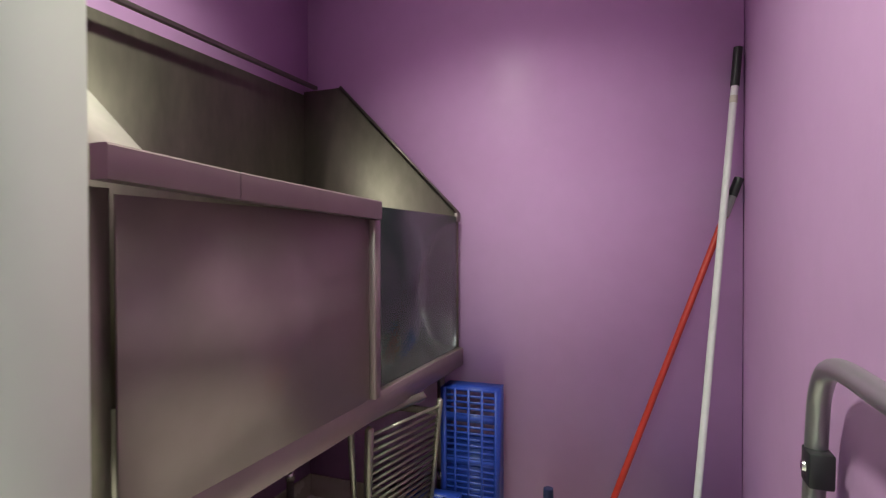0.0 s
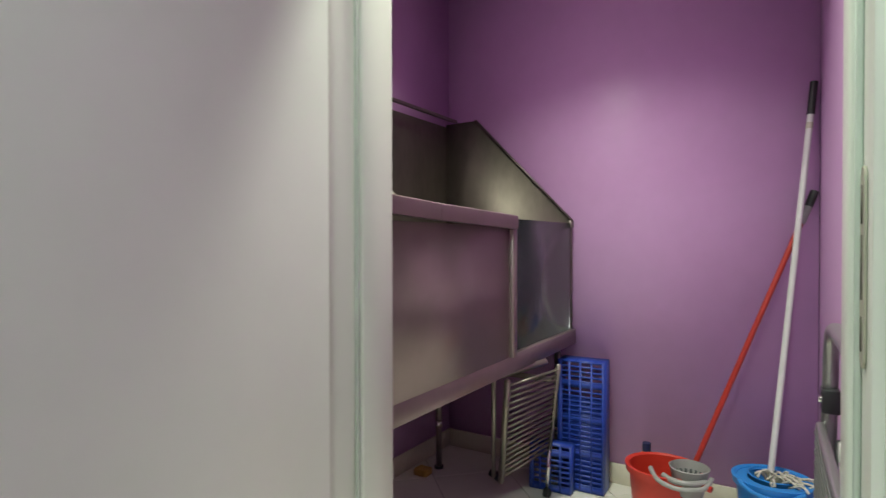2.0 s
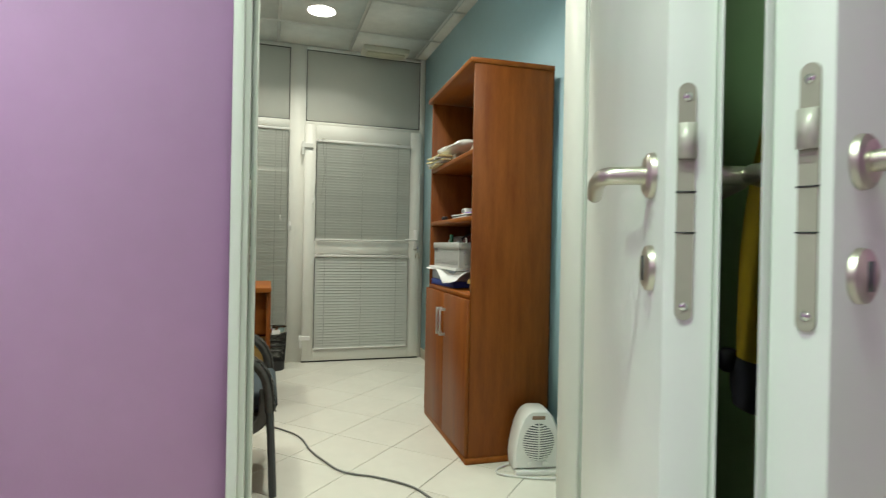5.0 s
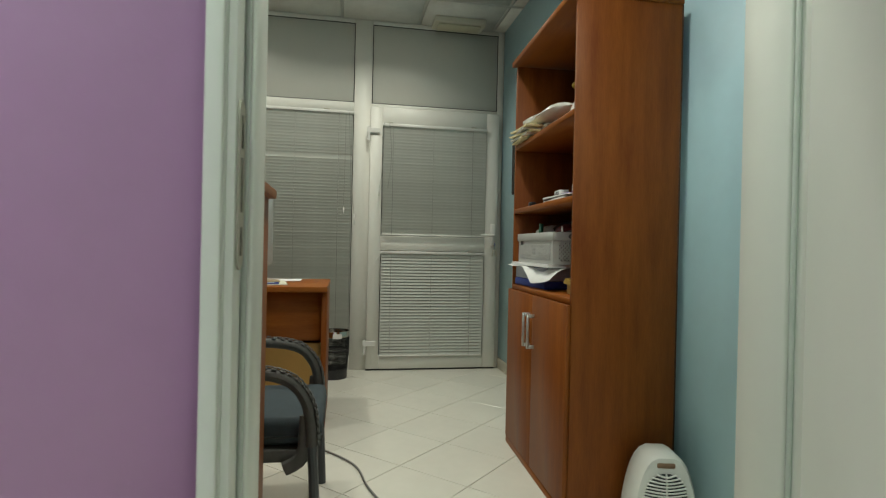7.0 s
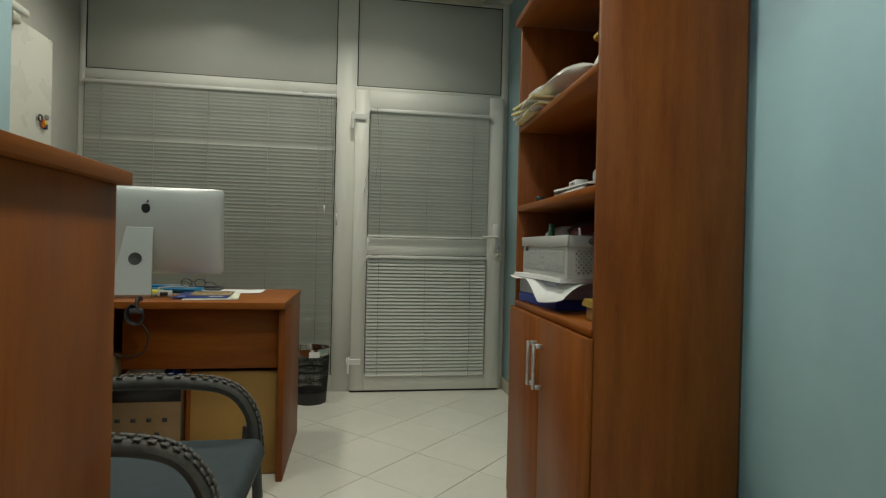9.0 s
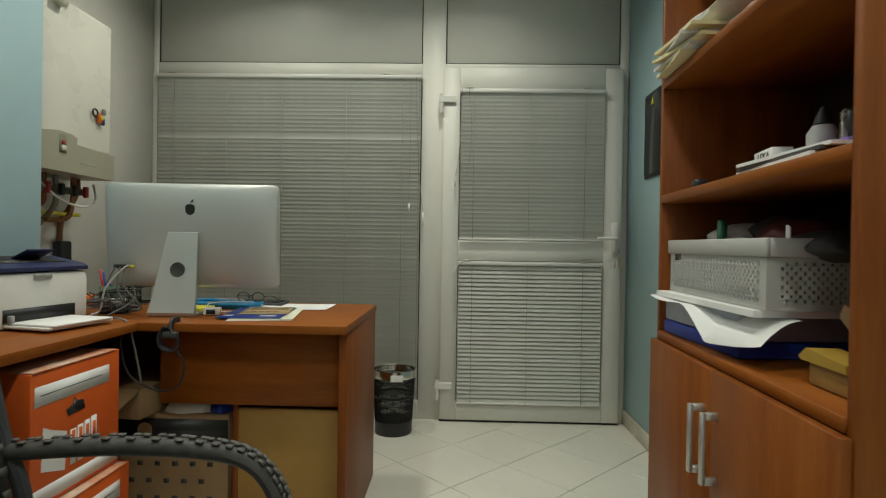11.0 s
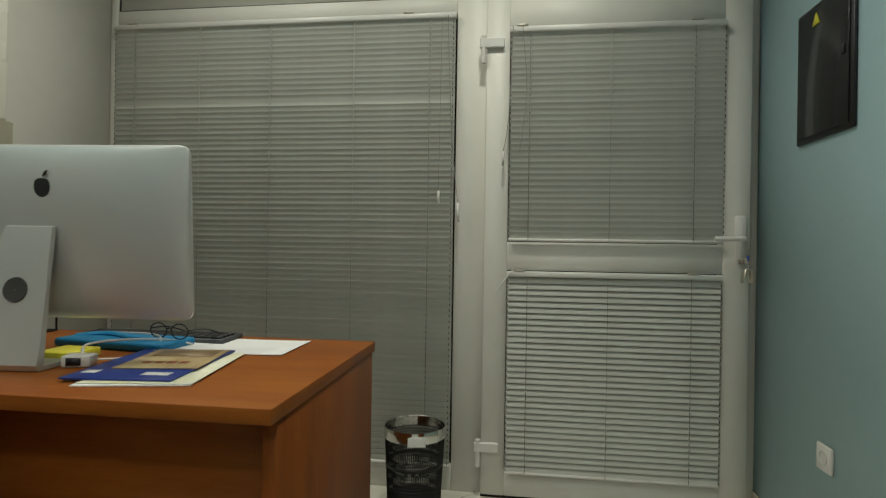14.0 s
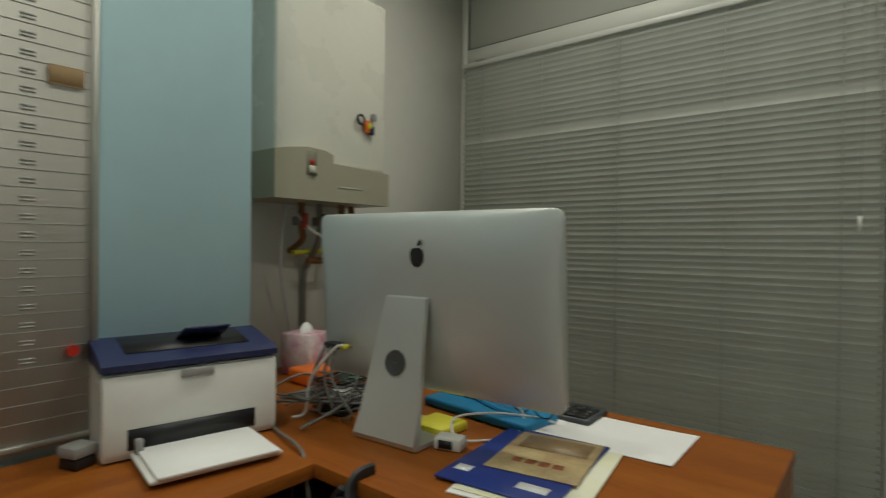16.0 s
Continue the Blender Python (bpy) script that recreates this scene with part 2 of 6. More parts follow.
def sharp(me, degrees=35):
    """Marks the edges that turn by more than the angle as sharp."""
    limit = math.cos(radians(degrees))
    faces_of = {}
    for p in me.polygons:
        for k in p.edge_keys:
            faces_of.setdefault(k, []).append(p.index)
    normals = [p.normal.copy() for p in me.polygons]
    for e in me.edges:
        f = faces_of.get(tuple(sorted(e.vertices)), [])
        e.use_edge_sharp = len(f) != 2 or normals[f[0]].dot(normals[f[1]]) < limit


def thing(name, m, label, category, group="", kind=""):
    ob = new(name)
    ob.empty_display_size = 0.05
    ob.matrix_world = m if isinstance(m, Matrix) else pose(*m)
    return tagged(ob, label, category, group, kind)


def part(name, bm, material, parent, label=""):
    ob = new(name, finish(bm, name, material))
    ob.parent = parent
    return tagged(ob, label)


def solid(name, bm, material, label, category, kind="", group=""):
    """A thing that is one mesh."""
    return tagged(new(name, finish(bm, name, material)), label, category, group, kind)


def setting(name, bm, material, label="", category=""):
    return tagged(new(name, finish(bm, name, material)), label, category, kind="structure")


def words(name, text, size, material, parent, m, label=""):
    curve = bpy.data.curves.new(name, "FONT")
    curve.body, curve.size, curve.extrude, curve.align_x, curve.align_y = text, size, 0.0004, "CENTER", "CENTER"
    tmp = new(name + "_curve", curve)
    me = bpy.data.meshes.new_from_object(tmp.evaluated_get(bpy.context.evaluated_depsgraph_get()))
    bpy.data.objects.remove(tmp)
    bpy.data.curves.remove(curve)
    me.materials.clear()
    me.materials.append(material)
    ob = new(name, me)
    ob.parent = parent
    ob.matrix_local = m
    return tagged(ob, label)

# ---- structure ----
GROUND = setting("floor", slab(-4.75, 1.45, -2.55, 3.1, -0.12, -0.004), GROUT, "pale glazed tiles laid diagonally with grey joints", "floor")


def wall(name, boxes, material, label):
    bm = bmesh.new()
    for b in boxes:
        box(bm, *b)
    return setting(name, bm, material, label, "wall")


wall("wall_east_office", [(-4.56, -1.082, 0.62, 0.74, -0.01, 2.8)], TEAL, "smooth teal painted office wall")
wall("wall_blue_pier", [(-3.135, -1.100, -2.3, -1.81, -0.01, 2.8)], TEAL, "pale blue painted wall behind the desk")
wall("wall_niche", [(-4.6, -3.1, -2.45, -2.17, -0.01, 2.8)], WHITE_WALL, "white painted wall of the boiler niche")
wall("wall_office_inner", [(-1.100, -1.03, -2.3, -0.80, -0.01, 2.8), (-1.100, -1.03, 0.165, 0.622, -0.01, 2.8), (-1.100, -1.03, -0.80, 0.165, 2.08, 2.8)], TEAL, "teal inner side of the office door wall")
wall("wall_corridor_lilac", [(-1.03, -0.92, -2.5, -0.80, -0.01, 2.8), (-1.03, -0.92, -0.80, 0.165, 2.08, 2.8)], LILAC, "lilac painted corridor wall beside the office door")
wall("wall_corridor_mauve", [(-1.03, -0.92, 0.165, 0.525, -0.01, 2.8)], MAUVE, "corridor wall behind the open door, its shade put into a darker mauve")
wall("wall_corridor_green", [(-1.03, -0.202, 0.525, 0.63, -0.01, 2.8)], GREEN, "green painted corridor corner with a hung jacket")
wall("wall_corridor_front", [(0.679, 1.4, 0.525, 0.63, -0.01, 2.8), (-0.202, 0.679, 0.525, 0.63, 2.08, 2.8)], LILAC, "lilac painted corridor wall over the closet door")
wall("wall_closet_front", [(-1.08, -0.202, 0.63, 0.722, -0.01, 2.8), (0.679, 0.82, 0.63, 0.721, -0.01, 2.8), (-0.202, 0.679, 0.63, 0.722, 2.08, 2.8)], LILAC, "lilac painted closet wall round its doorway")
bm = prism(bmesh.new(), [(0.700, 0.722), (0.82, 0.722), (0.82, 2.38), (0.658, 2.38), (0.660, 2.26)], "z", -0.01, 2.8)
setting("wall_closet_right", bm, LILAC, "lilac painted closet side wall", "wall")
wall("wall_closet_back", [(-1.08, 0.657, 2.26, 2.38, -0.01, 2.8)], LILAC, "lilac painted closet back wall with a soft sheen")
wall("wall_closet_left", [(-1.08, -0.962, 0.722, 2.26, -0.01, 2.8)], LILAC, "lilac painted closet wall behind the steel hood")
wall("wall_corridor_side", [(1.28, 1.40, -2.5, 0.525, -0.01, 2.8)], LILAC, "lilac painted corridor side wall")
wall("wall_corridor_back", [(-1.03, 1.40, -2.62, -2.5, -0.01, 2.8)], LILAC, "lilac painted corridor end wall")
# added board behind the glass, keeps the gaps between slats dark
wall("wall_outside", [(-4.72, -4.64, -2.45, 0.8, -0.01, 2.8)], mat("dark_backing", (0.10, 0.10, 0.10), 0.9), "dark backing added behind the glazed partition")

# ceiling: mineral tiles in a metal grid, in one mesh, over the whole place
bm = bmesh.new()
xs = [-4.60] + [-3.99 + 0.6 * i for i in range(-1, 6)]
ys = [-2.45] + [-1.88 + 0.6 * i for i in range(0, 5)] + [0.74]
for xa, xb in zip(xs, xs[1:]):
    for ya, yb in zip(ys, ys[1:]):
        if xb - xa > 0.05:
            box(bm, xa + 0.010, min(xb, -1.04) - 0.010, ya + 0.010, yb - 0.010, CEIL, CEIL + 0.02)
box(bm, -1.03, 1.40, -2.6, 0.625, CEIL + 0.001, CEIL + 0.05)
box(bm, -0.961, 0.72, 0.723, 2.259, CLOSET_CEIL, CLOSET_CEIL + 0.05)
setting("ceiling", bm, CEILING, "white suspended mineral tile ceiling", "ceiling")
bm = bmesh.new()
for x in xs[1:-1]:
    box(bm, x - 0.012, x + 0.012, -2.45, 0.74, CEIL - 0.003, CEIL + 0.012)
for y in ys[1:-1]:
    box(bm, -4.6, -0.96, y - 0.012, y + 0.012, CEIL - 0.002, CEIL + 0.011)
box(bm, -4.64, -0.95, -2.45, 0.74, CEIL + 0.022, CEIL + 0.08)
setting("ceiling_trim", bm, GRID, "white metal grid of the suspended ceiling", "ceiling")

# skirtings
for name, b in (("baseboard_office", (-4.46, -2.80, 0.612, 0.62, 0, 0.085)), ("baseboard_niche", (-4.46, -3.16, -2.17, -2.162, 0, 0.085)),
                ("baseboard_near", (-1.98, -1.103, 0.612, 0.62, 0, 0.085)),
                ("baseboard_closet_left", (-0.962, -0.954, 0.73, 2.26, 0, 0.09)), ("baseboard_closet_back", (-0.953, 0.659, 2.252, 2.26, 0, 0.09))):
    setting(name, slab(*b, 0.002), mat("skirting_tile", (0.66, 0.62, 0.50), 0.25), "cream ceramic skirting tiles", "skirting")

# ---- door frames ----


def door_frame(name, m, width, depth, label, rebate=0.06, outer=0.078):
    """Lining with a casing on the corridor side; local x runs across the opening, local y into the wall."""
    fr = thing(name, m, label, "door frame", kind="structure")
    for s, x in ((-1, 0.0), (1, width)):
        bm = slab(min(x, x + s * 0.036), max(x, x + s * 0.036), 0.0, depth, 0, 2.06, 0.003, 2)
        box(bm, min(x + s * 0.012, x + s * 0.030), max(x + s * 0.012, x + s * 0.030), -0.006, 0.002, 0, 2.05)
        part("jamb", bm, FRAME, fr)
        part("casing", slab(min(x + s * 0.014, x + s * outer), max(x + s * 0.014, x + s * outer), -0.018, -0.0005, 0, 2.11, 0.004, 2), FRAME, fr)
        # stop with its rubber seal
        part("door_stop", slab(min(x, x - s * 0.014), max(x, x - s * 0.014), rebate, depth - 0.004, 0, 2.046, 0.003), FRAME, fr)
        part("seal", slab(min(x, x - s * 0.008), max(x, x - s * 0.008), rebate - 0.010, rebate - 0.0005, 0, 2.046, 0.002), mat("pale_seal", (0.50, 0.55, 0.50), 0.6), fr, "pale rubber seal")
    part("head", slab(-0.002, width + 0.002, 0.001, depth, 2.047, 2.079, 0.003), FRAME, fr)
    part("head_casing", slab(-0.077, width + 0.077, -0.017, -0.0005, 2.112, 2.17, 0.004), FRAME, fr)
    return fr


office_frame = door_frame("office_door_frame", pose(-0.92, -0.778, 0, 0, 0, 90), 0.913, 0.180, "white lacquered door frame of the office", outer=0.038)
closet_frame = door_frame("closet_door_frame", pose(-0.165, 0.525, 0, 0, 0, 0), 0.807, 0.200, "white lacquered door frame of the closet", 0.097)


def capsule(w, h, n=8):
    pts = []
    for i in range(n + 1):
        a = math.pi * i / n
        pts.append((w / 2 * math.cos(a), h / 2 - w / 2 + w / 2 * math.sin(a)))
    for i in range(n + 1):
        a = math.pi + math.pi * i / n
        pts.append((w / 2 * math.cos(a), -h / 2 + w / 2 + w / 2 * math.sin(a)))
    return pts


SLOT = mat("shaded_slot", (0.10, 0.095, 0.07), 0.6)


def strike(parent, m, h):
    ob = part("strike_plate", prism(bmesh.new(), capsule(0.042, h), "y", -0.0015, 0.0015), PLATE, parent, "satin nickel strike plate with slots")
    ob.matrix_local = m
    for z, hh in ((h * 0.31, 0.045), (0.0, 0.075), (-h * 0.33, 0.04)):
        slot = part("slot", slab(-0.006, 0.006, 0.0016, 0.0026, z - hh / 2, z + hh / 2), SLOT, ob)
    return ob


strike(office_frame, pose(0.0022, 0.027, 1.045, 0, 0, -90), 0.235)
strike(closet_frame, pose(0.807 - 0.0022, 0.058, 1.047, 0, 0, 90), 0.235)


def door_leaf(name, m, length, label, backset, lo=-0.020, hi=0.020):
    """Local x from the hinge to the lock edge, faces at local y = lo and hi."""
    leaf = thing(name, m, label, "door")
    bm = slab(0, length, lo, hi, 0.008, 2.04, 0.003, 2)
    part("leaf", bm, DOOR, leaf)
    part("rebate_lip", slab(length - 0.03, length + 0.013, lo - 0.0025 if name.startswith("closet") else hi + 0.0005, lo - 0.0005 if name.startswith("closet") else hi + 0.0025, 0.01, 2.05, 0.001), DOOR, leaf)
    plate = part("face_plate", prism(bmesh.new(), capsule(0.017, 0.245), "x", length + 0.0005, length + 0.003), PLATE, leaf, "satin nickel mortise lock face plate")
    plate.location = (0, 0, 1.067)
    bolt = bmesh.new()
    prism(bolt, [(-0.008, -0.018), (0.008, -0.018), (0.008, 0.018), (-0.008, 0.018)], "x", length + 0.003, length + 0.010)
    latch = part("latch", bolt, mat("pale_latch", (0.55, 0.53, 0.46), 0.4, 0.2), plate)
    latch.location = (0, 0, 0.062)
    for z in (0.010, -0.032):
        part("bolt_line", slab(length + 0.0031, length + 0.0037, -0.010, 0.010, z - 0.0008, z + 0.0008), BLACK, plate)
    for z in (0.108, -0.108):
        bm = bmesh.new()
        bmesh.ops.create_cone(bm, segments=10, radius1=0.0045, radius2=0.0045, depth=0.0012, cap_ends=True, matrix=pose(length + 0.0034, 0, z, 0, 90, 0))
        part("screw", bm, CHROME, plate)
    for s in (-1, 1):
        y = (hi if s > 0 else lo) + s * 0.0005
        bm = bmesh.new()
        lathe(bm, [(0.001, 0.010), (0.020, 0.010), (0.0255, 0.006), (0.0265, 0)], seg=28)
        rose = part("rosette", bm, NICKEL, leaf, "satin nickel rosette")
        rose.matrix_local = pose(length - backset, y, 1.102, -90 if s > 0 else 90)
        bm = tube(bmesh.new(), [(length - backset, y + s * 0.008, 1.102), (length - backset - 0.001, y + s * 0.038, 1.102), (length - backset - 0.012, y + s * 0.052, 1.102), (length - 0.115, y + s * 0.056, 1.099), (length - 0.180, y + s * 0.052, 1.092), (length - 0.184, y + s * 0.052, 1.091)], 0.0105, 12, 5)
        part("handle", bm, NICKEL, leaf, "satin nickel lever handle")
        bm = bmesh.new()
        lathe(bm, [(0.001, 0.009), (0.020, 0.009), (0.0255, 0.006), (0.0265, 0)], seg=28)
        key = part("key_rosette", bm, NICKEL, leaf, "satin nickel key rosette")
        key.matrix_local = pose(length - backset, y, 0.996, -90 if s > 0 else 90)
        part("keyhole", slab(-0.006, 0.006, -0.014, 0.014, 0.0088, 0.0098), DARK, key)
    for z in (0.25, 1.0, 1.8):
        bm = bmesh.new()
        bmesh.ops.create_cone(bm, segments=14, radius1=0.008, radius2=0.008, depth=0.09, cap_ends=True, matrix=pose(-0.009, 0, z))
        part("hinge", bm, NICKEL, leaf)
    return leaf


door_leaf("office_door", pose(-0.900, 0.110, 0, 0, 0, -27.5), 0.942, "white laminate office door standing open, nickel lever", 0.060, hi=0.029)
door_leaf("closet_door", pose(-0.176, 0.530, 0, 0, 0, -75.8), 0.821, "white laminate closet door standing open, nickel lever", 0.052, lo=-0.034)

# ---- glazed partition at the end of the office ----
EX = -4.46
bm = bmesh.new()
for b in ((-2.17, -2.135, 0, CEIL), (-0.575, -0.440, 0, CEIL), (0.570, 0.62, 0, CEIL)):
    box(bm, EX - 0.07, EX, b[0], b[1], b[2], b[3], 0.003)
for y0, y1, z0, z1 in ((-2.135, -0.575, 2.005, 2.075), (-0.440, 0.570, 2.045, 2.075), (-2.135, -0.575, 0, 0.10), (-2.135, -0.575, 2.69, CEIL), (-0.440, 0.570, 2.69, CEIL)):
    box(bm, EX - 0.07, EX, y0, y1, z0, z1, 0.003)
partition = setting("window_1", bm, PVC, "white plastic partition frame with a blind-covered window", "partition")
for y0, y1 in ((-2.135, -0.575), (-0.440, 0.570)):
    part("infill_panel", slab(EX - 0.05, EX - 0.012, y0 + 0.006, y1 - 0.006, 2.081, 2.684, 0.002), PANEL, partition, "white infill panel over the glazing")
    bm = bmesh.new()
    for a in ((y0, y1, 2.075, 2.081), (y0, y1, 2.684, 2.690), (y0, y0 + 0.006, 2.081, 2.684), (y1 - 0.006, y1, 2.081, 2.684)):
        box(bm, EX - 0.05, EX - 0.010, *a)
    part("seal", bm, SEAL, partition, "thin black rubber seal")
part("pane", slab(EX - 0.05, EX - 0.044, -2.135, -0.575, 0.10, 2.005), GLASS_DARK, partition)

glazed = thing("door_1", (EX, 0, 0), "closed white plastic glazed door with two blinds", "door", kind="structure")
DX0, DX1 = -0.055, 0.045
DY0, DY1 = -0.448, 0.577
bm = bmesh.new()
box(bm, DX0, DX1, DY0, DY0 + 0.095, 0.014, 2.04, 0.004)
box(bm, DX0, DX1, DY1 - 0.101, DY1, 0.014, 2.04, 0.004)
for z0, z1 in ((0.014, 0.113), (0.932, 1.048), (1.914, 2.04)):
    box(bm, DX0, DX1 - 0.001, DY0 + 0.095, DY1 - 0.101, z0, z1, 0.003)
part("door_sash", bm, PVC, glazed)
for z0, z1 in ((0.113, 0.932), (1.048, 1.914)):
    part("pane", slab(-0.02, -0.014, DY0 + 0.095, DY1 - 0.101, z0, z1), GLASS_DARK, glazed)
part("threshold", slab(-0.06, 0.03, DY0, DY1, 0.0, 0.011), BLACK, glazed, "black threshold gap")
for z in (1.83, 0.185):
    bm = slab(0.045, 0.062, DY0 - 0.028, DY0 + 0.072, z + 0.005, z + 0.045, 0.003)
    bmesh.ops.create_cone(bm, segments=14, radius1=0.011, radius2=0.011, depth=0.11, cap_ends=True, matrix=pose(0.052, DY0 - 0.012, z))
    part("hinge", bm, WHITE, glazed, "white door hinge")
bm = slab(0.045, 0.055, 0.518, 0.560, 0.98, 1.16, 0.004)
handle = part("handle_plate", bm, WHITE, glazed)
part("handle", tube(bmesh.new(), [(0.05, 0.54, 1.07), (0.085, 0.54, 1.07), (0.098, 0.525, 1.07), (0.098, 0.43, 1.068)], 0.010, 10, 4), WHITE, handle)
bm = bmesh.new()
bmesh.ops.create_cone(bm, segments=14, radius1=0.010, radius2=0.010, depth=0.03, cap_ends=True, matrix=pose(0.065, 0.540, 0.985, 0, 90, 0))
part("cylinder_lock", bm, NICKEL, handle)
keys = thing("bunch_of_keys", (EX + 0.085, 0.540, 0.985), "bunch of keys hanging from the door lock", "keys")
part("key", slab(-0.012, 0.028, -0.001, 0.001, -0.010, 0.010, 0.0005), CHROME, keys)
bm = bmesh.new()
tube(bm, [(0.02 + 0.014 * math.cos(a), 0.0, -0.016 + 0.014 * math.sin(a)) for a in [i * math.pi / 5 for i in range(11)]], 0.0015, 6, 2)
part("ring", bm, CHROME, keys)
part("key_head", slab(0.014, 0.030, 0.002, 0.006, 0.000, 0.022, 0.003), DEEP_BLUE, keys, "blue plastic key head")
for i, (dy, a) in enumerate(((0.004, 8), (-0.006, -12), (0.012, 20))):
    k = part("key", slab(-0.008, 0.008, -0.001, 0.001, -0.055, 0.0, 0.0005), NICKEL, keys)
    k.matrix_local = pose(0.02, dy, -0.028, a, 0, 25 * i)

# ---- venetian blinds ----


def blind(name, y0, y1, z0, z1, x, tilt, step, label, cords, odd=()):
    """Head rail, bottom rail, ladder cords, a wand and single slats."""
    b = thing(name, (x, y0, z0), label, "blind")
    w, h = y1 - y0, z1 - z0
    part("head_rail", slab(-0.012, 0.014, 0, w, h - 0.022, h, 0.002), WHITE, b)
    part("bottom_rail", slab(-0.008, 0.008, 0.004, w - 0.004, 0, 0.012, 0.003), WHITE, b)
    me = None
    n = round((h - 0.036) / step)
    step = (h - 0.036) / n
    prof = [(-0.0135, -0.0012), (-0.006, 0.0004), (0, 0.0009), (0.006, 0.0004), (0.0135, -0.0012)]
    bm = bmesh.new()
    outline = prof + [(u, v - 0.0004) for u, v in reversed(prof)]
    rings(bm, [[(u, 0.004, v) for u, v in outline], [(u, w - 0.004, v) for u, v in outline]])
    me = finish(bm, "slat", SLAT)
    for i in range(n):
        s = new("slat", me)
        s.parent = b
        a = tilt + random.uniform(-1.5, 1.5)
        if i in odd:
            a = tilt - 14
        s.matrix_local = pose(0, 0, 0.013 + step * (i + 0.5), 0, a, 0)
    for c in cords:
        bm = bmesh.new()
        tube(bm, [(0.0135, c * w, 0.005), (0.0135, c * w, h - 0.02)], 0.0010, 5, 0)
        part("ladder_cord", bm, CORD, b)
    # small dark boxes draw the cord holes together with the cords' shadows
    for c in (0.008, 0.992) + tuple(cords[::2]):
        bm = bmesh.new()
        for i in range(n):
            z = 0.013 + step * (i + 0.5)
            box(bm, 0.0118, 0.0132, c * w - 0.0016, c * w + 0.0016, z - 0.0105, z - 0.0015)
        tagged(part("cord_hole", bm, SEAL, b), "dark marks for the cord openings and cord shadows along the slats", kind="stuff")
    for c in (0.06, 0.87):
        part("bracket", slab(-0.010, 0.017, c * w - 0.022, c * w + 0.022, h + 0.0005, h + 0.008, 0.001), NICKEL, b)
    return b


wb = blind("window_blind", -2.134, -0.576, 0.105, 2.0, EX + 0.016, -71, 0.0235, "closed grey venetian blind over the large window", (0.07, 0.27, 0.48, 0.72, 0.93), odd=(64,))
part("pull_cord", tube(bmesh.new(), [(0.02, 1.50, 1.86), (0.03, 1.498, 1.5), (0.022, 1.494, 1.14)], 0.0014, 5, 3), CORD, wb)
part("cord_knob", tube(bmesh.new(), [(0.022, 1.494, 1.15), (0.022, 1.494, 1.10)], 0.005, 8, 0), WHITE, wb)
part("tilt_wand", tube(bmesh.new(), [(0.02, 1.525, 1.88), (0.03, 1.545, 1.4), (0.026, 1.575, 1.10)], 0.0016, 5, 3), CORD, wb)
part("cord_knob", tube(bmesh.new(), [(0.026, 1.575, 1.10), (0.026, 1.578, 1.02)], 0.006, 8, 0), WHITE, wb)
ub = blind("door_blind_upper", -0.354, 0.474, 1.050, 1.912, EX + 0.061, -74, 0.0235, "closed grey venetian blind on the upper door pane", (0.10, 0.48, 0.86))
part("pull_cord", tube(bmesh.new(), [(0.02, 0.05, 0.86), (0.026, 0.07, 0.6), (0.02, 0.045, 0.36)], 0.0014, 5, 3), CORD, ub)
part("tilt_wand", tube(bmesh.new(), [(0.02, 0.012, 0.86), (0.02, 0.0, 0.5), (0.02, -0.02, 0.36)], 0.0016, 5, 3), CORD, ub)
part("cord_knob", tube(bmesh.new(), [(0.02, -0.02, 0.36), (0.02, -0.022, 0.30)], 0.005, 8, 0), WHITE, ub)
lb = blind("door_blind_lower", -0.354, 0.470, 0.112, 0.930, EX + 0.061, 66, 0.0235, "half-open grey venetian blind on the lower door pane", (0.10, 0.48, 0.86))
part("tilt_wand", tube(bmesh.new(), [(0.02, 0.03, 0.83), (0.03, -0.01, 0.78), (0.03, -0.04, 0.73)], 0.003, 6, 2), WHITE, lb)

# ---- office furniture ----


def pull(parent, x, y, z0, z1):
    bm = slab(x - 0.006, x + 0.006, y - 0.034, y - 0.024, z0, z1, 0.0015)
    for z in (z0, z1 - 0.014):
        box(bm, x - 0.006, x + 0.006, y - 0.0245, y, z, z + 0.014, 0.001)
    return part("handle", bm, mat("grey_bar_handle", (0.50, 0.50, 0.48), 0.35, 0.7), parent, "silver bar handle")


BX0, BX1, BY0, BY1, BH = -2.80, -1.992, 0.183, 0.588, 1.90
bookcase = thing("bookcase", pose(BX0, 0.203, 0, 0, 0, -2.3), "tall brown laminate bookcase with two closed doors below", "bookcase")
W, D = BX1 - BX0, BY1 - BY0
part("side_panel", slab(0, 0.018, 0, D - 0.006, 0.03, BH - 0.026, 0.001), WOOD, bookcase)
part("side_panel", slab(W - 0.018, W, 0, D - 0.006, 0.03, BH - 0.026, 0.001), WOOD, bookcase)
part("top_panel", slab(-0.008, W + 0.004, -0.022, D, BH - 0.025, BH, 0.002), WOOD_X, bookcase)
part("plinth", slab(-0.004, W + 0.004, -0.016, D - 0.01, 0, 0.029, 0.003), WOOD_X, bookcase)
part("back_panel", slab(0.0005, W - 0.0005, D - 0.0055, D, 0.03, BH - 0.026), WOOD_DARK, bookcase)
for z in (0.792, 1.162, 1.475):
    part("shelf", slab(0.0185, W - 0.0185, -0.002 if z > 0.8 else -0.004, D - 0.006, z - 0.022, z, 0.001), WOOD_X, bookcase)
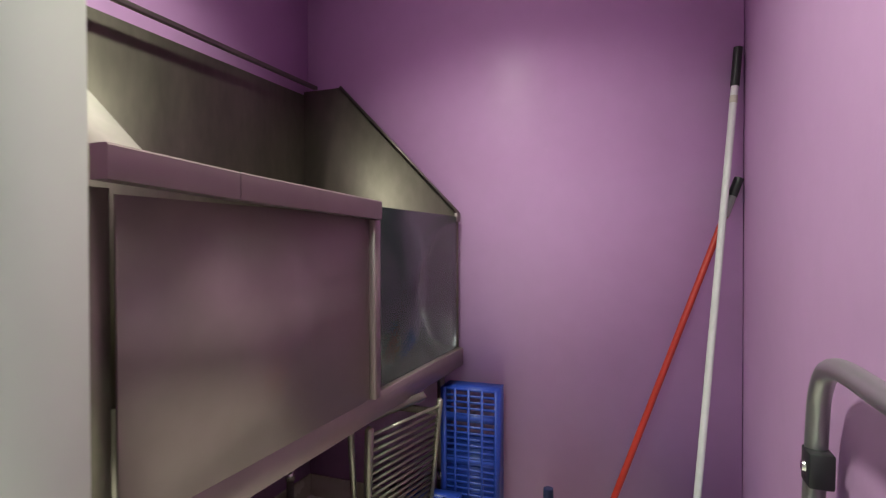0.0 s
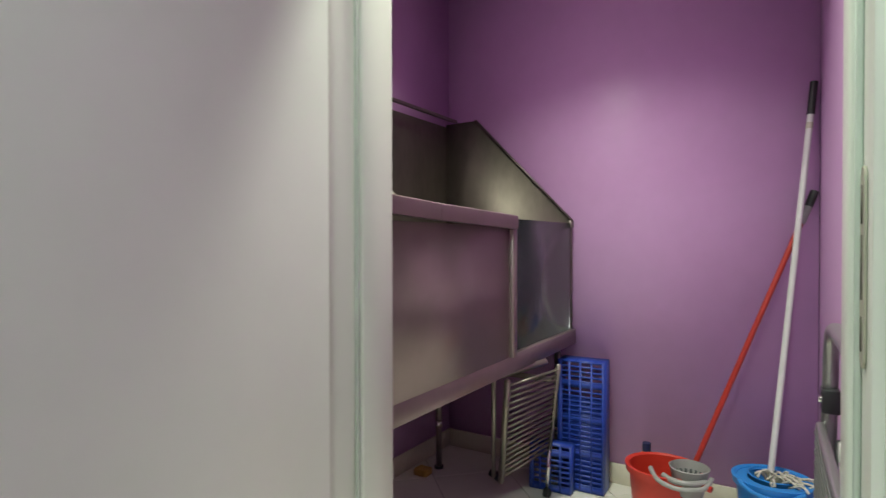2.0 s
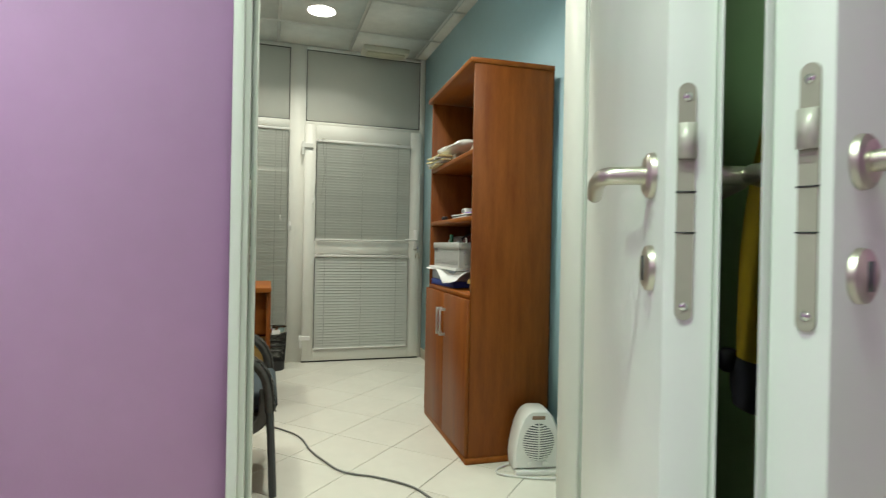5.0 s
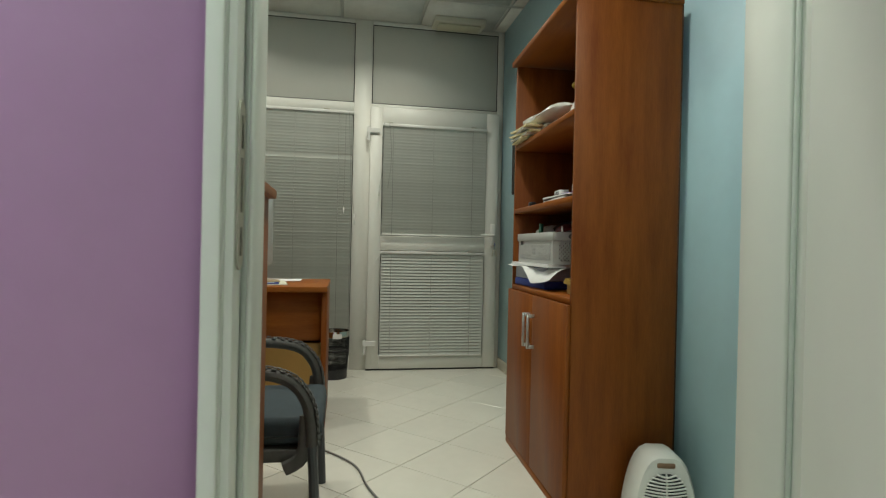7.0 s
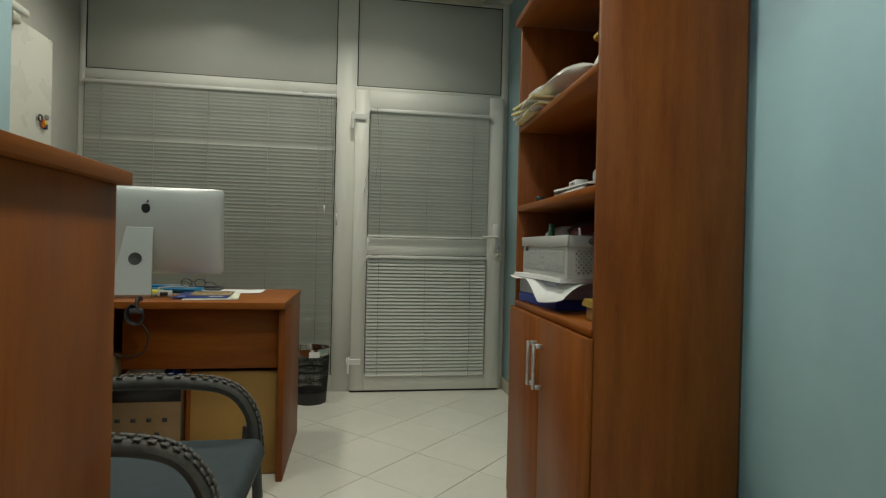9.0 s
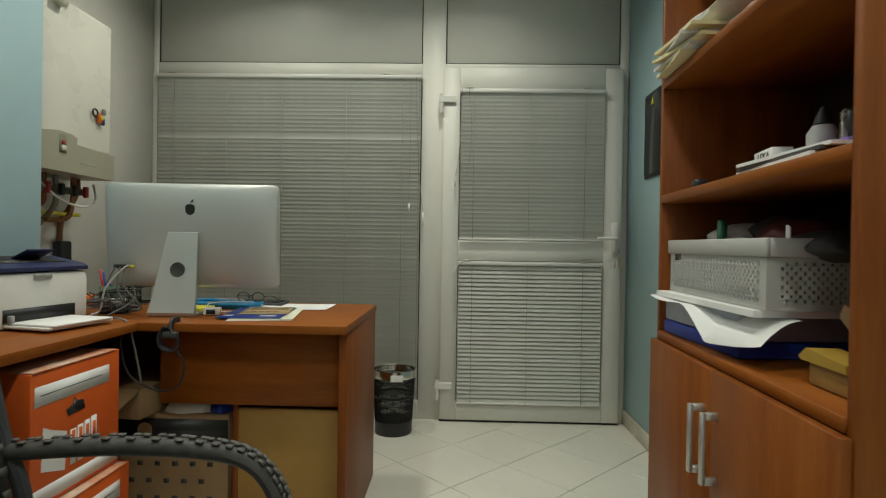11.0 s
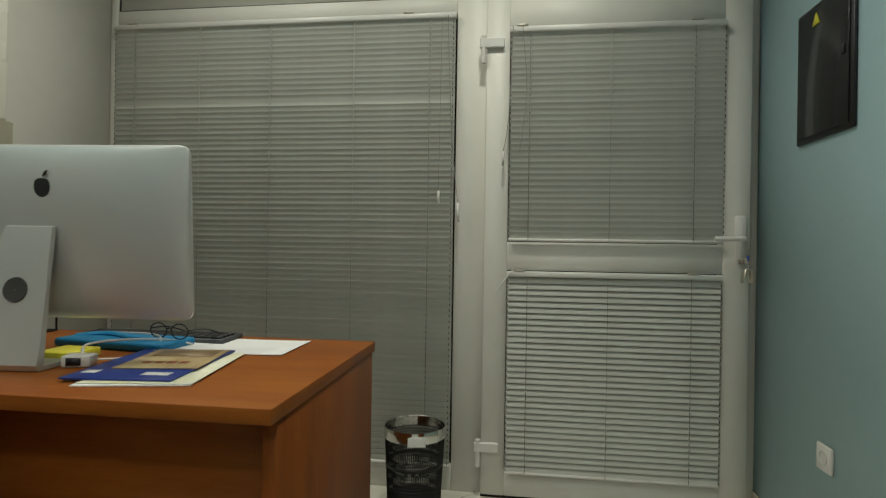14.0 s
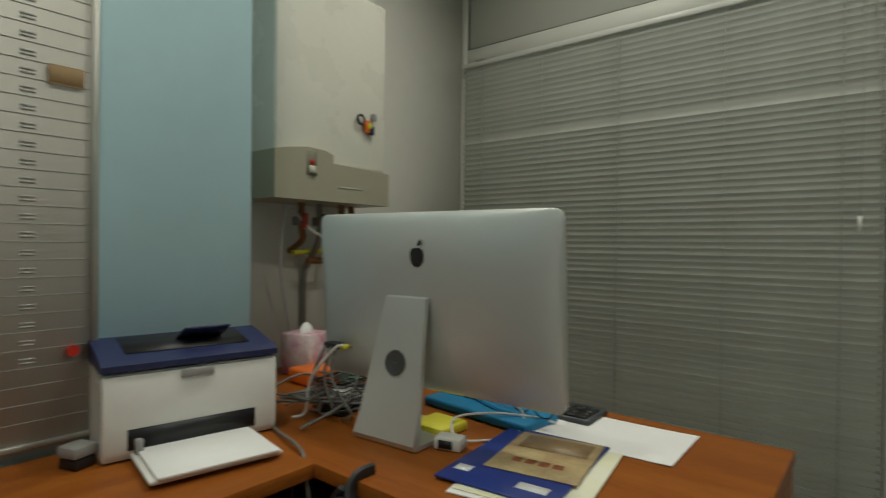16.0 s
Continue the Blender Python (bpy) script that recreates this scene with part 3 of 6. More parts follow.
for x0, x1, hx in ((0.003, W / 2 - 0.0015, W / 2 - 0.032), (W / 2 + 0.0015, W - 0.003, W / 2 + 0.032)):
    d = part("door", slab(x0, x1, -0.019, -0.001, 0.034, 0.768, 0.0015), WOOD, bookcase)
    pull(d, hx, -0.0185, 0.545, 0.69)

# low counter cupboard by the doorway
counter = thing("low_cupboard", (-1.705, -1.253, 0), "low brown laminate cupboard with an overhanging top", "cupboard")
part("body", slab(0.012, 0.672, 0.0, 0.418, 0, 1.087, 0.001), WOOD, counter)
part("top_panel", slab(-0.010, 0.680, -0.005, 0.436, 1.0875, 1.112, 0.004, 2), WOOD_X, counter)

# desk and its return
desk = thing("desk", (-3.68, -2.12, 0), "brown laminate corner desk facing the window", "desk")
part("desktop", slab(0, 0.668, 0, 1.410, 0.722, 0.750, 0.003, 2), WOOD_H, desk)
part("end_panel", slab(0.02, 0.640, 1.382, 1.408, 0, 0.7215, 0.002), WOOD, desk)
part("end_panel", slab(0.02, 0.60, 0.0, 0.025, 0, 0.7215, 0.002), WOOD, desk)
# back panel added only to keep the space under the desk dark
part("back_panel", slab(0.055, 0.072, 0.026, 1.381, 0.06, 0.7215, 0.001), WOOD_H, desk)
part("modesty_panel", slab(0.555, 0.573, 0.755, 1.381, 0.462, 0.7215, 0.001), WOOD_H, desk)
part("pedestal_side", slab(0.073, 0.553, 1.000, 1.018, 0, 0.4615, 0.001), WOOD, desk)
part("pedestal_back", slab(0.538, 0.5535, 1.019, 1.381, 0.003, 0.445, 0.001), MDF, desk, "raw yellowish fibreboard back")
desk_return = thing("desk_return", (-3.014, -1.80, 0), "brown laminate side desk along the blue wall", "desk")
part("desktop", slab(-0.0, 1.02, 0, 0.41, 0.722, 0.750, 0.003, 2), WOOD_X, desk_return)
part("end_panel", slab(0.99, 1.015, 0.02, 0.38, 0, 0.7215, 0.002), WOOD, desk_return)
# another added board, darkening the view below the side desk
part("back_panel", slab(0.0, 0.989, 0.004, 0.019, 0.06, 0.7215, 0.001), WOOD, desk_return)

# ---- ceiling fixtures ----
# the added, unseen lamps get the same fitting as the visible one
for lx, ly, lz, _w, _s, _c in LAMPS:
    lampo = thing("downlight", (lx, ly, lz), "round recessed ceiling downlight, switched on; several are unseen, added for brightness", "ceiling lamp", "ceiling downlights")
    part("trim_ring", lathe(bmesh.new(), [(0.100, -0.004), (0.118, -0.006), (0.128, -0.003), (0.130, 0.0)], seg=36), WHITE, lampo)
    part("diffuser", lathe(bmesh.new(), [(0.001, -0.0045), (0.100, -0.0042)], seg=36), LIT, lampo, "glowing white diffuser")
emergency = thing("emergency_light", (-4.33, 0.21, CEIL), "cream plastic emergency light under the ceiling", "lamp")
part("housing", slab(-0.09, 0.09, -0.20, 0.20, -0.045, -0.001, 0.008, 2), CREAM, emergency)
part("diffuser", slab(-0.065, 0.065, -0.165, 0.165, -0.062, -0.0455, 0.008, 2), mat("ribbed_cream_diffuser", (0.55, 0.52, 0.38), 0.35), emergency, "ribbed cream diffuser")

# ---- closet things ----
hood = thing("steel_hood", Matrix.Translation((0.0985, -0.0756, 0.1868)) @ Matrix.Scale(0.82, 4), "stained stainless steel extraction hood stored in the closet", "extractor hood")
end = [(-1.285, 0.52), (-0.46, 0.52), (-0.46, 1.20), (-1.07, 1.83), (-1.285, 1.83)]
part("end_panel", prism(bmesh.new(), end, "y", 2.800, 2.806), STEEL_SHEET, hood)
part("end_panel", prism(bmesh.new(), [(-1.285, 0.56), (-0.46, 0.56), (-0.46, 1.20), (-0.82, 1.57), (-1.285, 1.57)], "y", 1.040, 1.046), STEEL_SHEET, hood)
part("end_flange", tube(bmesh.new(), [(-1.07, 2.795, 1.833), (-0.455, 2.795, 1.203)], 0.007, 6, 0), STEEL, hood)
part("front_flange", slab(-0.475, -0.452, 2.772, 2.812, 1.165, 1.205, 0.002), STEEL, hood)
part("back_panel", slab(-1.290, -1.284, 1.04, 2.80, 0.52, 1.815), STEEL_SHEET, hood)
part("bottom_panel", slab(-1.284, -0.47, 1.05, 2.80, 0.518, 0.526), STEEL_SHEET, hood)
part("top_bar", slab(-1.222, -1.202, 1.05, 2.80, 1.832, 1.850, 0.002), STEEL, hood)
part("front_panel", slab(-0.428, -0.422, 1.10, 1.90, 0.60, 1.150), STEEL_PANEL, hood, "brushed steel front panel, lilac reflection put into its colour")
part("inner_post", slab(-0.470, -0.436, 1.050, 1.098, 0.60, 1.160), STEEL_SHEET, hood)


def rim(ya, za, yb, zb):
    bm = bmesh.new()
    return rings(bm, [[(-0.432, y, z - 0.056), (-0.394, y, z - 0.056), (-0.392, y, z - 0.053), (-0.392, y, z - 0.004), (-0.396, y, z), (-0.432, y, z)] for y, z in ((ya, za), (yb, zb))])


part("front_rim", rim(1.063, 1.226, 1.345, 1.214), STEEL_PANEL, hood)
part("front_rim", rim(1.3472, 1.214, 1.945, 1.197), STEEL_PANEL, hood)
part("rim_seam", slab(-0.433, -0.3930, 1.3452, 1.3470, 1.158, 1.213), BLACK, hood)
bm = bmesh.new()
rings(bm, [[(-0.434, 1.065, 1.226), (-0.434, 1.165, 1.224), (-0.437, 1.165, 1.220), (-0.437, 1.065, 1.222)], [(-0.82, 1.065, 1.565), (-0.82, 1.165, 1.565), (-0.823, 1.165, 1.562), (-0.823, 1.065, 1.562)]])
part("near_flange", bm, BRIGHT, hood, "sloping steel flange, reflected lamp light put into its pale colour")
part("glass_pane", slab(-0.462, -0.458, 1.962, 2.770, 0.602, 1.188), GLASS_BLUE, hood, "bluish tinted glass pane")
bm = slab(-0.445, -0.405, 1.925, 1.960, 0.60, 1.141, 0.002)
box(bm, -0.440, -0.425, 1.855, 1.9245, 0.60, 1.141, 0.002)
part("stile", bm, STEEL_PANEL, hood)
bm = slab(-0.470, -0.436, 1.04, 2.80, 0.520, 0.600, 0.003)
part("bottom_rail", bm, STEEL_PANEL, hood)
part("inner_stile", slab(-0.52, -0.465, 2.755, 2.795, 0.601, 1.164, 0.002), STEEL, hood)
part("ledge", slab(-0.535, -0.471, 2.0, 2.75, 0.601, 0.612, 0.002), STEEL, hood)
for x, y in ((-1.137, 2.48), (-1.20, 1.15), (-0.52, 1.12), (-0.52, 2.74)):
    bm = tube(bmesh.new(), [(x, y, -0.21), (x, y, 0.517)], 0.017, 10, 0)
    leg = part("leg", bm, STEEL, hood)
    part("collar", tube(bmesh.new(), [(x, y, 0.02), (x, y, 0.06)], 0.021, 10, 0), CHROME, leg)
    part("foot", lathe(bmesh.new(), [(0.001, -0.2028), (0.026, -0.2028), (0.027, -0.216), (0.014, -0.205), (0.001, -0.205)], x, y, 14), BLACK, leg, "black plastic foot")
part("cross_bar", slab(-1.21, -0.53, 2.735, 2.75, 0.30, 0.33, 0.002), STEEL, hood)

rack = thing("slatted_rack", (0, 0, 0), "folded metal slatted shelf with castors below the hood", "rack")
OLIVE = mat("dull_aluminium", (0.34, 0.32, 0.26), 0.42, 0.85, vary=0.08)
TL, TR, BL, BR = Vector((-0.292, 1.575, 0.570)), Vector((-0.195, 1.83, 0.590)), Vector((-0.425, 1.79, 0.105)), Vector((-0.295, 1.99, 0.190))


def on_rack(u, v):
    return (TL * (1 - u) + TR * u) * (1 - v) + (BL * (1 - u) + BR * u) * v


part("frame", tube(bmesh.new(), [on_rack(0, -0.02), on_rack(0, 1.02)], 0.012, 4, 0), OLIVE, rack)
part("frame", tube(bmesh.new(), [on_rack(1, -0.02), on_rack(1, 1.02)], 0.009, 4, 0), OLIVE, rack)
for i in range(17):
    v = 0.03 + i * 0.0585
    part("slat", tube(bmesh.new(), [on_rack(0.03, v), on_rack(0.97, v)], 0.0085, 4, 0, flat=0.6), OLIVE, rack)
off = Vector((-0.045, -0.02, 0.018))
part("top_rail", tube(bmesh.new(), [TL + off, TR + off], 0.014, 4, 0), OLIVE, rack)
part("back_frame", tube(bmesh.new(), [TL + off, BL + off * 0.6], 0.009, 4, 0), OLIVE, rack)
part("leg", tube(bmesh.new(), [BR + Vector((0, 0, 0.02)), Vector((-0.296, 1.965, 0.035))], 0.008, 10, 0), CHROME, rack, "bright steel leg")
part("leg", tube(bmesh.new(), [BL + Vector((-0.02, 0.03, 0.03)), Vector((-0.53, 1.99, 0.035))], 0.008, 10, 0), OLIVE, rack)
for p in ((-0.296, 1.965), (-0.53, 1.99)):
    part("castor", tube(bmesh.new(), [(p[0] - 0.012, p[1], 0.019), (p[0] + 0.012, p[1], 0.019)], 0.0185, 14, 0), BLACK, rack, "black rubber castor")
part("knob", tube(bmesh.new(), [BL + Vector((-0.05, 0.01, 0.02)), BL + Vector((-0.005, 0.0, 0.01))], 0.017, 12, 0), BLACK, rack, "black plastic knob")


def crate(x, y, rz, w, h, d, label, tilt):
    c = thing("plastic_crate", pose(x, y, 0.004, tilt, 0, rz), label, "crate", "stacked blue crates")
    cols, rows = 4, int(h / 0.021)
    bm = bmesh.new()
    for i in range(cols + 1):
        u = -w / 2 + i * (w - 0.008) / cols
        box(bm, u, u + (0.020 if i in (0,) else 0.008), -d / 2, -d / 2 + 0.006, 0, h)
    for j in range(rows + 1):
        z = j * (h - 0.008) / rows
        box(bm, -w / 2 + 0.0085, w / 2 - 0.001, -d / 2 + 0.0005, -d / 2 + 0.0055, z, z + (0.026 if j % 7 == 0 and j < rows else 0.008))
    tagged(part("grid", bm, DEEP_BLUE, c), "blue moulded lattice front", kind="stuff")
    if h > 0.3:
        part("base", slab(-w / 2 + 0.0042, w / 2 - 0.0042, -d / 2 + 0.0085, -d / 2 + 0.0120, 0.0, 0.41), DEEP_BLUE, c)
    bm = bmesh.new()
    for s in (-1, 1):
        box(bm, s * w / 2 - (0.004 if s > 0 else 0), s * w / 2 + (0 if s > 0 else 0.004), -d / 2 + 0.0062, d / 2, 0, h)
    box(bm, -w / 2 + 0.0042, w / 2 - 0.0042, -d / 2 + 0.0062, d / 2, h - 0.004, h)
    part("rim", bm, DEEP_BLUE, c)
    return c


crate(-0.195, 2.135, 2, 0.200, 0.560, 0.10, "blue perforated plastic crate standing on end by the wall", 0)
crate(-0.305, 2.045, 4, 0.185, 0.205, 0.06, "low blue perforated crate in front of the tall one", 0)


def bucket(name, x, y, top, bottom, h, material, label):
    b = thing(name, (x, y, 0.0), label, "bucket")
    prof = [(0.001, 0.004), (bottom, 0.0), (bottom + 0.004, 0.006), (top - 0.012, h - 0.03), (top, h - 0.028), (top + 0.004, h - 0.002), (top - 0.003, h), (top - 0.012, h - 0.006), (bottom - 0.002, 0.012), (0.001, 0.012)]
    part("shell", lathe(bmesh.new(), prof, seg=44, sx=1.0, sy=0.92), material, b)
    return b


rb = bucket("mop_bucket", 0.180, 1.905, 0.132, 0.098, 0.262, RED, "red plastic mop bucket with a grey wringer")
bm = bmesh.new()
lathe(bm, [(0.042, 0.195), (0.046, 0.195), (0.062, 0.275), (0.067, 0.290), (0.063, 0.292), (0.058, 0.277), (0.042, 0.200)], 0.092, -0.045, 32)
wr = part("wringer", bm, GREY, rb, "grey plastic wringer cone with slots")
for i in range(9):
    a = radians(20 + i * 18)
    bm = tube(bmesh.new(), [(0.092 + 0.051 * math.cos(a), -0.045 + 0.051 * math.sin(a), 0.240), (0.092 + 0.0555 * math.cos(a), -0.045 + 0.0555 * math.sin(a), 0.262)], 0.005, 8, 0)
    part("slot", bm, DARK, wr)
part("wringer_rim", tube(bmesh.new(), [(0.015, -0.095, 0.262), (0.05, -0.118, 0.258), (0.10, -0.120, 0.258), (0.152, -0.085, 0.262)], 0.010, 10, 5), GREY, rb)
part("handle", tube(bmesh.new(), [(-0.03, -0.085, 0.275), (0.0, -0.125, 0.255), (0.05, -0.142, 0.245), (0.10, -0.140, 0.245), (0.15, -0.112, 0.252), (0.165, -0.06, 0.268)], 0.008, 10, 5), GREY, rb, "grey carrying handle")
for px, py in ((0.0, -0.112), (0.152, -0.095)):
    bm = tube(bmesh.new(), [(px - 0.012, py + 0.004, 0.252), (px + 0.016, py - 0.008, 0.248)], 0.011, 10, 0)
    part("handle_end", bm, RED, rb, "red plastic sleeve")
bb = bucket("mop_bucket", 0.520, 2.01, 0.126, 0.092, 0.255, BLUE, "sky blue plastic mop bucket with built-in wringer")
bm = bmesh.new()
lathe(bm, [(0.045, 0.140), (0.050, 0.142), (0.074, 0.235), (0.082, 0.252), (0.076, 0.254), (0.068, 0.236), (0.045, 0.148)], 0.0, 0.030, 32)
part("wringer", bm, BLUE, bb)
bm = bmesh.new()
lathe(bm, [(0.081, 0.248), (0.113, 0.246), (0.113, 0.238), (0.081, 0.240)], 0.0, 0.004, 32, caps=False)
part("inner_rim", bm, BLUE, bb)
part("handle", tube(bmesh.new(), [(-0.10, -0.085, 0.252), (-0.05, -0.122, 0.232), (0.03, -0.126, 0.228), (0.092, -0.090, 0.248)], 0.007, 8, 5), BLUE, bb)
mop = thing("mop", (0.505, 2.05, 0.0), "string mop with a white pole standing in the blue bucket", "mop")
top = Vector((0.638 - 0.505, 2.232 - 2.05, 1.665))
base = Vector((-0.002, 0.0, 0.15))
part("pole", tube(bmesh.new(), [base + (top - base) * 0.05, base + (top - base) * 0.925], 0.0108, 14, 0), mat("white_coated_tube", (0.74, 0.73, 0.73), 0.3), mop)
part("grip", tube(bmesh.new(), [base + (top - base) * 0.920, base + (top - base) * 0.96, top], 0.0132, 14, 3), BLACK, mop, "black plastic grip")
part("collar", tube(bmesh.new(), [base + (top - base) * 0.885, base + (top - base) * 0.90], 0.0114, 14, 0), MOP, mop, "worn cream collar")
part("socket", tube(bmesh.new(), [base + (top - base) * -0.01, base + (top - base) * 0.052], 0.017, 12, 0), BLACK, mop)
bm = bmesh.new()
for i in range(26):
    a, r = random.uniform(0, 6.28), random.uniform(0.02, 0.10)
    p0 = Vector((0.0, -0.01, 0.17))
    p1 = Vector((0.03 + 0.5 * r * math.cos(a), -0.02 + 0.5 * r * math.sin(a), 0.225 + random.uniform(0, 0.03)))
    p2 = Vector((0.05 + r * math.cos(a), -0.06 + 0.7 * r * math.sin(a), 0.255 + random.uniform(0, 0.02)))
    tube(bm, [p0, p1, p2, p2 + Vector((random.uniform(-0.02, 0.02), random.uniform(-0.02, 0.02), -0.012))], 0.004, 6, 4)
tagged(part("yarn", bm, MOP, mop), "cream cotton strings", kind="stuff")
broom = thing("broom_pole", (0.185, 1.962, 0.0), "red coated pole leaning into the corner", "pole")
top = Vector((0.642 - 0.185, 2.232 - 1.962, 1.262))
base = Vector((0.0, 0.0, 0.016))
part("pole", tube(bmesh.new(), [base, base + (top - base) * 0.92], 0.0100, 14, 0), RED_PAINT, broom)
part("ferrule", tube(bmesh.new(), [base + (top - base) * 0.905, base + (top - base) * 0.955], 0.0135, 14, 0), GREY, broom)
part("grip", tube(bmesh.new(), [base + (top - base) * 0.955, base + (top - base) * 0.98, top], 0.0145, 14, 3), BLACK, broom, "black hanging cap")
bottle = thing("detergent_bottle", (0.078, 2.10, 0.0), "orange detergent bottle with a blue cap", "bottle")
part("body", lathe(bmesh.new(), [(0.001, 0.0), (0.036, 0.0), (0.038, 0.01), (0.038, 0.180), (0.030, 0.212), (0.016, 0.226), (0.001, 0.226)], seg=24), ORANGE_P, bottle)
part("cap", lathe(bmesh.new(), [(0.016, 0.2265), (0.017, 0.229), (0.016, 0.262), (0.001, 0.262)], seg=20), NAVY, bottle, "dark blue screw cap")

ladder = thing("step_stool", pose(0.662, 1.000, 0, 0, 0.5, 1.5), "folded silver step stool leaning on the closet wall", "step stool")
part("side_rail", tube(bmesh.new(), [(-0.012, 0.40, 0.012), (-0.012, 0.375, 0.40), (-0.012, 0.345, 0.74), (-0.012, 0.322, 0.84), (-0.012, 0.255, 0.882), (-0.012, 0.10, 0.886), (-0.012, -0.05, 0.882), (-0.012, -0.115, 0.84), (-0.012, -0.135, 0.74), (-0.012, -0.16, 0.40), (-0.012, -0.18, 0.012)], 0.0165, 14, 7, flat=1.0), LADDER, ladder, "silver painted bent tube")
for y, s in ((0.345, 1), (-0.135, -1)):
    br = part("bracket", slab(-0.030, 0.006, y - s * 0.012 - 0.024, y - s * 0.012 + 0.024, 0.682, 0.738, 0.004, 2), BLACK, ladder, "black plastic pivot bracket")
    bm = bmesh.new()
    bmesh.ops.create_cone(bm, segments=14, radius1=0.009, radius2=0.007, depth=0.006, cap_ends=True, matrix=pose(-0.032, y - s * 0.012, 0.710, 0, -90, 0))
    part("bolt", bm, CHROME, br)
for z0, z1, wd in ((0.36, 0.655, 0.335), (0.05, 0.31, 0.35)):
    st = part("step", slab(-0.040, -0.020, 0.105 - wd * 0.72, 0.105 + wd * 0.72, z0, z1, 0.008, 3), LADDER, ladder)
    n = 12
    for i in range(n):
        z = z0 + 0.02 + i * (z1 - z0 - 0.04) / (n - 1)
        part("rib", slab(-0.0425, -0.0402, 0.105 - wd * 0.64, 0.105 + wd * 0.64, z - 0.004, z + 0.004, 0.001), RUBBER, st)
part("rear_leg", tube(bmesh.new(), [(0.010, 0.36, 0.012), (0.010, 0.325, 0.62)], 0.011, 10, 0), LADDER, ladder)
part("rear_leg", tube(bmesh.new(), [(0.010, -0.14, 0.012), (0.010, -0.115, 0.62)], 0.011, 10, 0), LADDER, ladder)
for y in (0.40, -0.18):
    part("foot", tube(bmesh.new(), [(-0.012, y, 0.0), (-0.012, y, 0.03)], 0.020, 12, 0), BLACK, ladder)
sp = solid("sponge", slab(-0.90, -0.83, 1.84, 1.90, 0.001, 0.034, 0.008, 2), SPONGE, "yellow sponge on the closet floor", "sponge")

# jacket on a hook in the corridor corner
jacket = thing("work_jacket", (-0.61, 0.435, 0.465), "yellow work jacket with a dark hem hanging on a hook", "jacket")


def drape(z0, z1, rx, ry, n=24, steps=10, top=0.35):
    loops = []
    for k in range(steps + 1):
        z = z0 + (z1 - z0) * k / steps
        s = 1 - (1 - top) * max(0.0, (k / steps)) ** 2
        loops.append([(s * rx * math.cos(2 * math.pi * i / n) * (1 + 0.10 * math.sin(5 * 2 * math.pi * i / n + k * 0.4)), s * ry * math.sin(2 * math.pi * i / n) * (1 + 0.10 * math.cos(4 * 2 * math.pi * i / n - k * 0.3)), z) for i in range(n)])
    return rings(bmesh.new(), loops)


part("body", drape(0.29, 0.98, 0.100, 0.070, top=0.2), COAT, jacket)
part("hem", drape(0.17, 0.289, 0.11, 0.072, top=0.92), COAT_DARK, jacket, "dark navy hem and sleeve")
part("sleeve_end", slab(-0.125, -0.085, -0.06, -0.02, 0.245, 0.305, 0.01), COAT_DARK, jacket)
part("hook", tube(bmesh.new(), [(0.02, 0.073, 1.05), (0.02, 0.03, 1.03), (0.02, 0.01, 1.01), (0.02, 0.0, 0.96)], 0.006, 8, 4), NICKEL, jacket)

# ---- office: chair, basket, heater, wall things ----
chair = thing("wicker_armchair", pose(-2.160, -0.700, 0, 0, 0, 0) @ Matrix.Diagonal((1, 1, 1.035, 1)), "dark woven armchair with a slate fabric cushion", "chair")
for s in (-1, 1):
    x = s * 0.262
    pts = [(x, -0.625, 0.535), (x, -0.40, 0.552), (x, -0.20, 0.550), (x, -0.095, 0.528), (x, -0.040, 0.47), (x, -0.022, 0.40), (x, -0.018, 0.33)]
    arm = part("armrest", tube(bmesh.new(), pts, 0.0235, 12, 8, flat=0.85), WICKER, chair, "woven wicker armrest")
    # woven bands across the arm
    path = smooth_path(pts, 8)
    bm = bmesh.new()
    for i in range(1, len(path) - 1):
        d = (path[i + 1] - path[i - 1]).normalized()
        u = Vector((1, 0, 0))
        w = d.cross(u)
        for k in range(-1, 2):
            c = path[i] + u * (k * 0.013) - w * (0.0225 - abs(k) * 0.004) * (1 if w.z < 0 else -1)
            e = d * 0.008
            if (i + k) % 2:
                box_pts = [c - e - u * 0.0055, c - e + u * 0.0055, c + e + u * 0.0055, c + e - u * 0.0055]
                top_pts = [p + (w * -0.003 if w.z < 0 else w * 0.003) for p in box_pts]
                rings(bm, [box_pts, top_pts])
    tagged(part("weave", bm, mat("pale_wicker_strand", (0.115, 0.112, 0.105), 0.6), arm), "paler woven strands", kind="stuff")
    part("front_leg", tube(bmesh.new(), [(x, -0.018, 0.335), (x * 1.0, -0.008, 0.18), (x * 1.01, 0.0, 0.0)], 0.0155, 10, 4), DARK, chair)
    bm = bmesh.new()
    tube(bm, [(x, -0.035, 0.42), (x, -0.045, 0.30), (x, -0.10, 0.262)], 0.022, 8, 4, flat=0.5)
    part("side_apron", bm, WICKER, chair)
    part("back_leg", tube(bmesh.new(), [(x * 0.95, -0.678, 0.80), (x * 0.98, -0.637, 0.58), (x, -0.585, 0.40), (x, -0.61, 0.0)], 0.0165, 10, 5), DARK, chair)
part("seat", slab(-0.25, 0.25, -0.58, -0.015, 0.275, 0.315, 0.008, 2), WICKER, chair)
bm = slab(-0.235, 0.235, -0.565, 0.012, 0.318, 0.400, 0.028, 4)
part("cushion", bm, CLOTH, chair, "slate blue fabric seat cushion")
part("cushion_band", slab(-0.238, 0.238, -0.567, 0.0145, 0.345, 0.352, 0.002), BLACK, chair)
bm = bmesh.new()
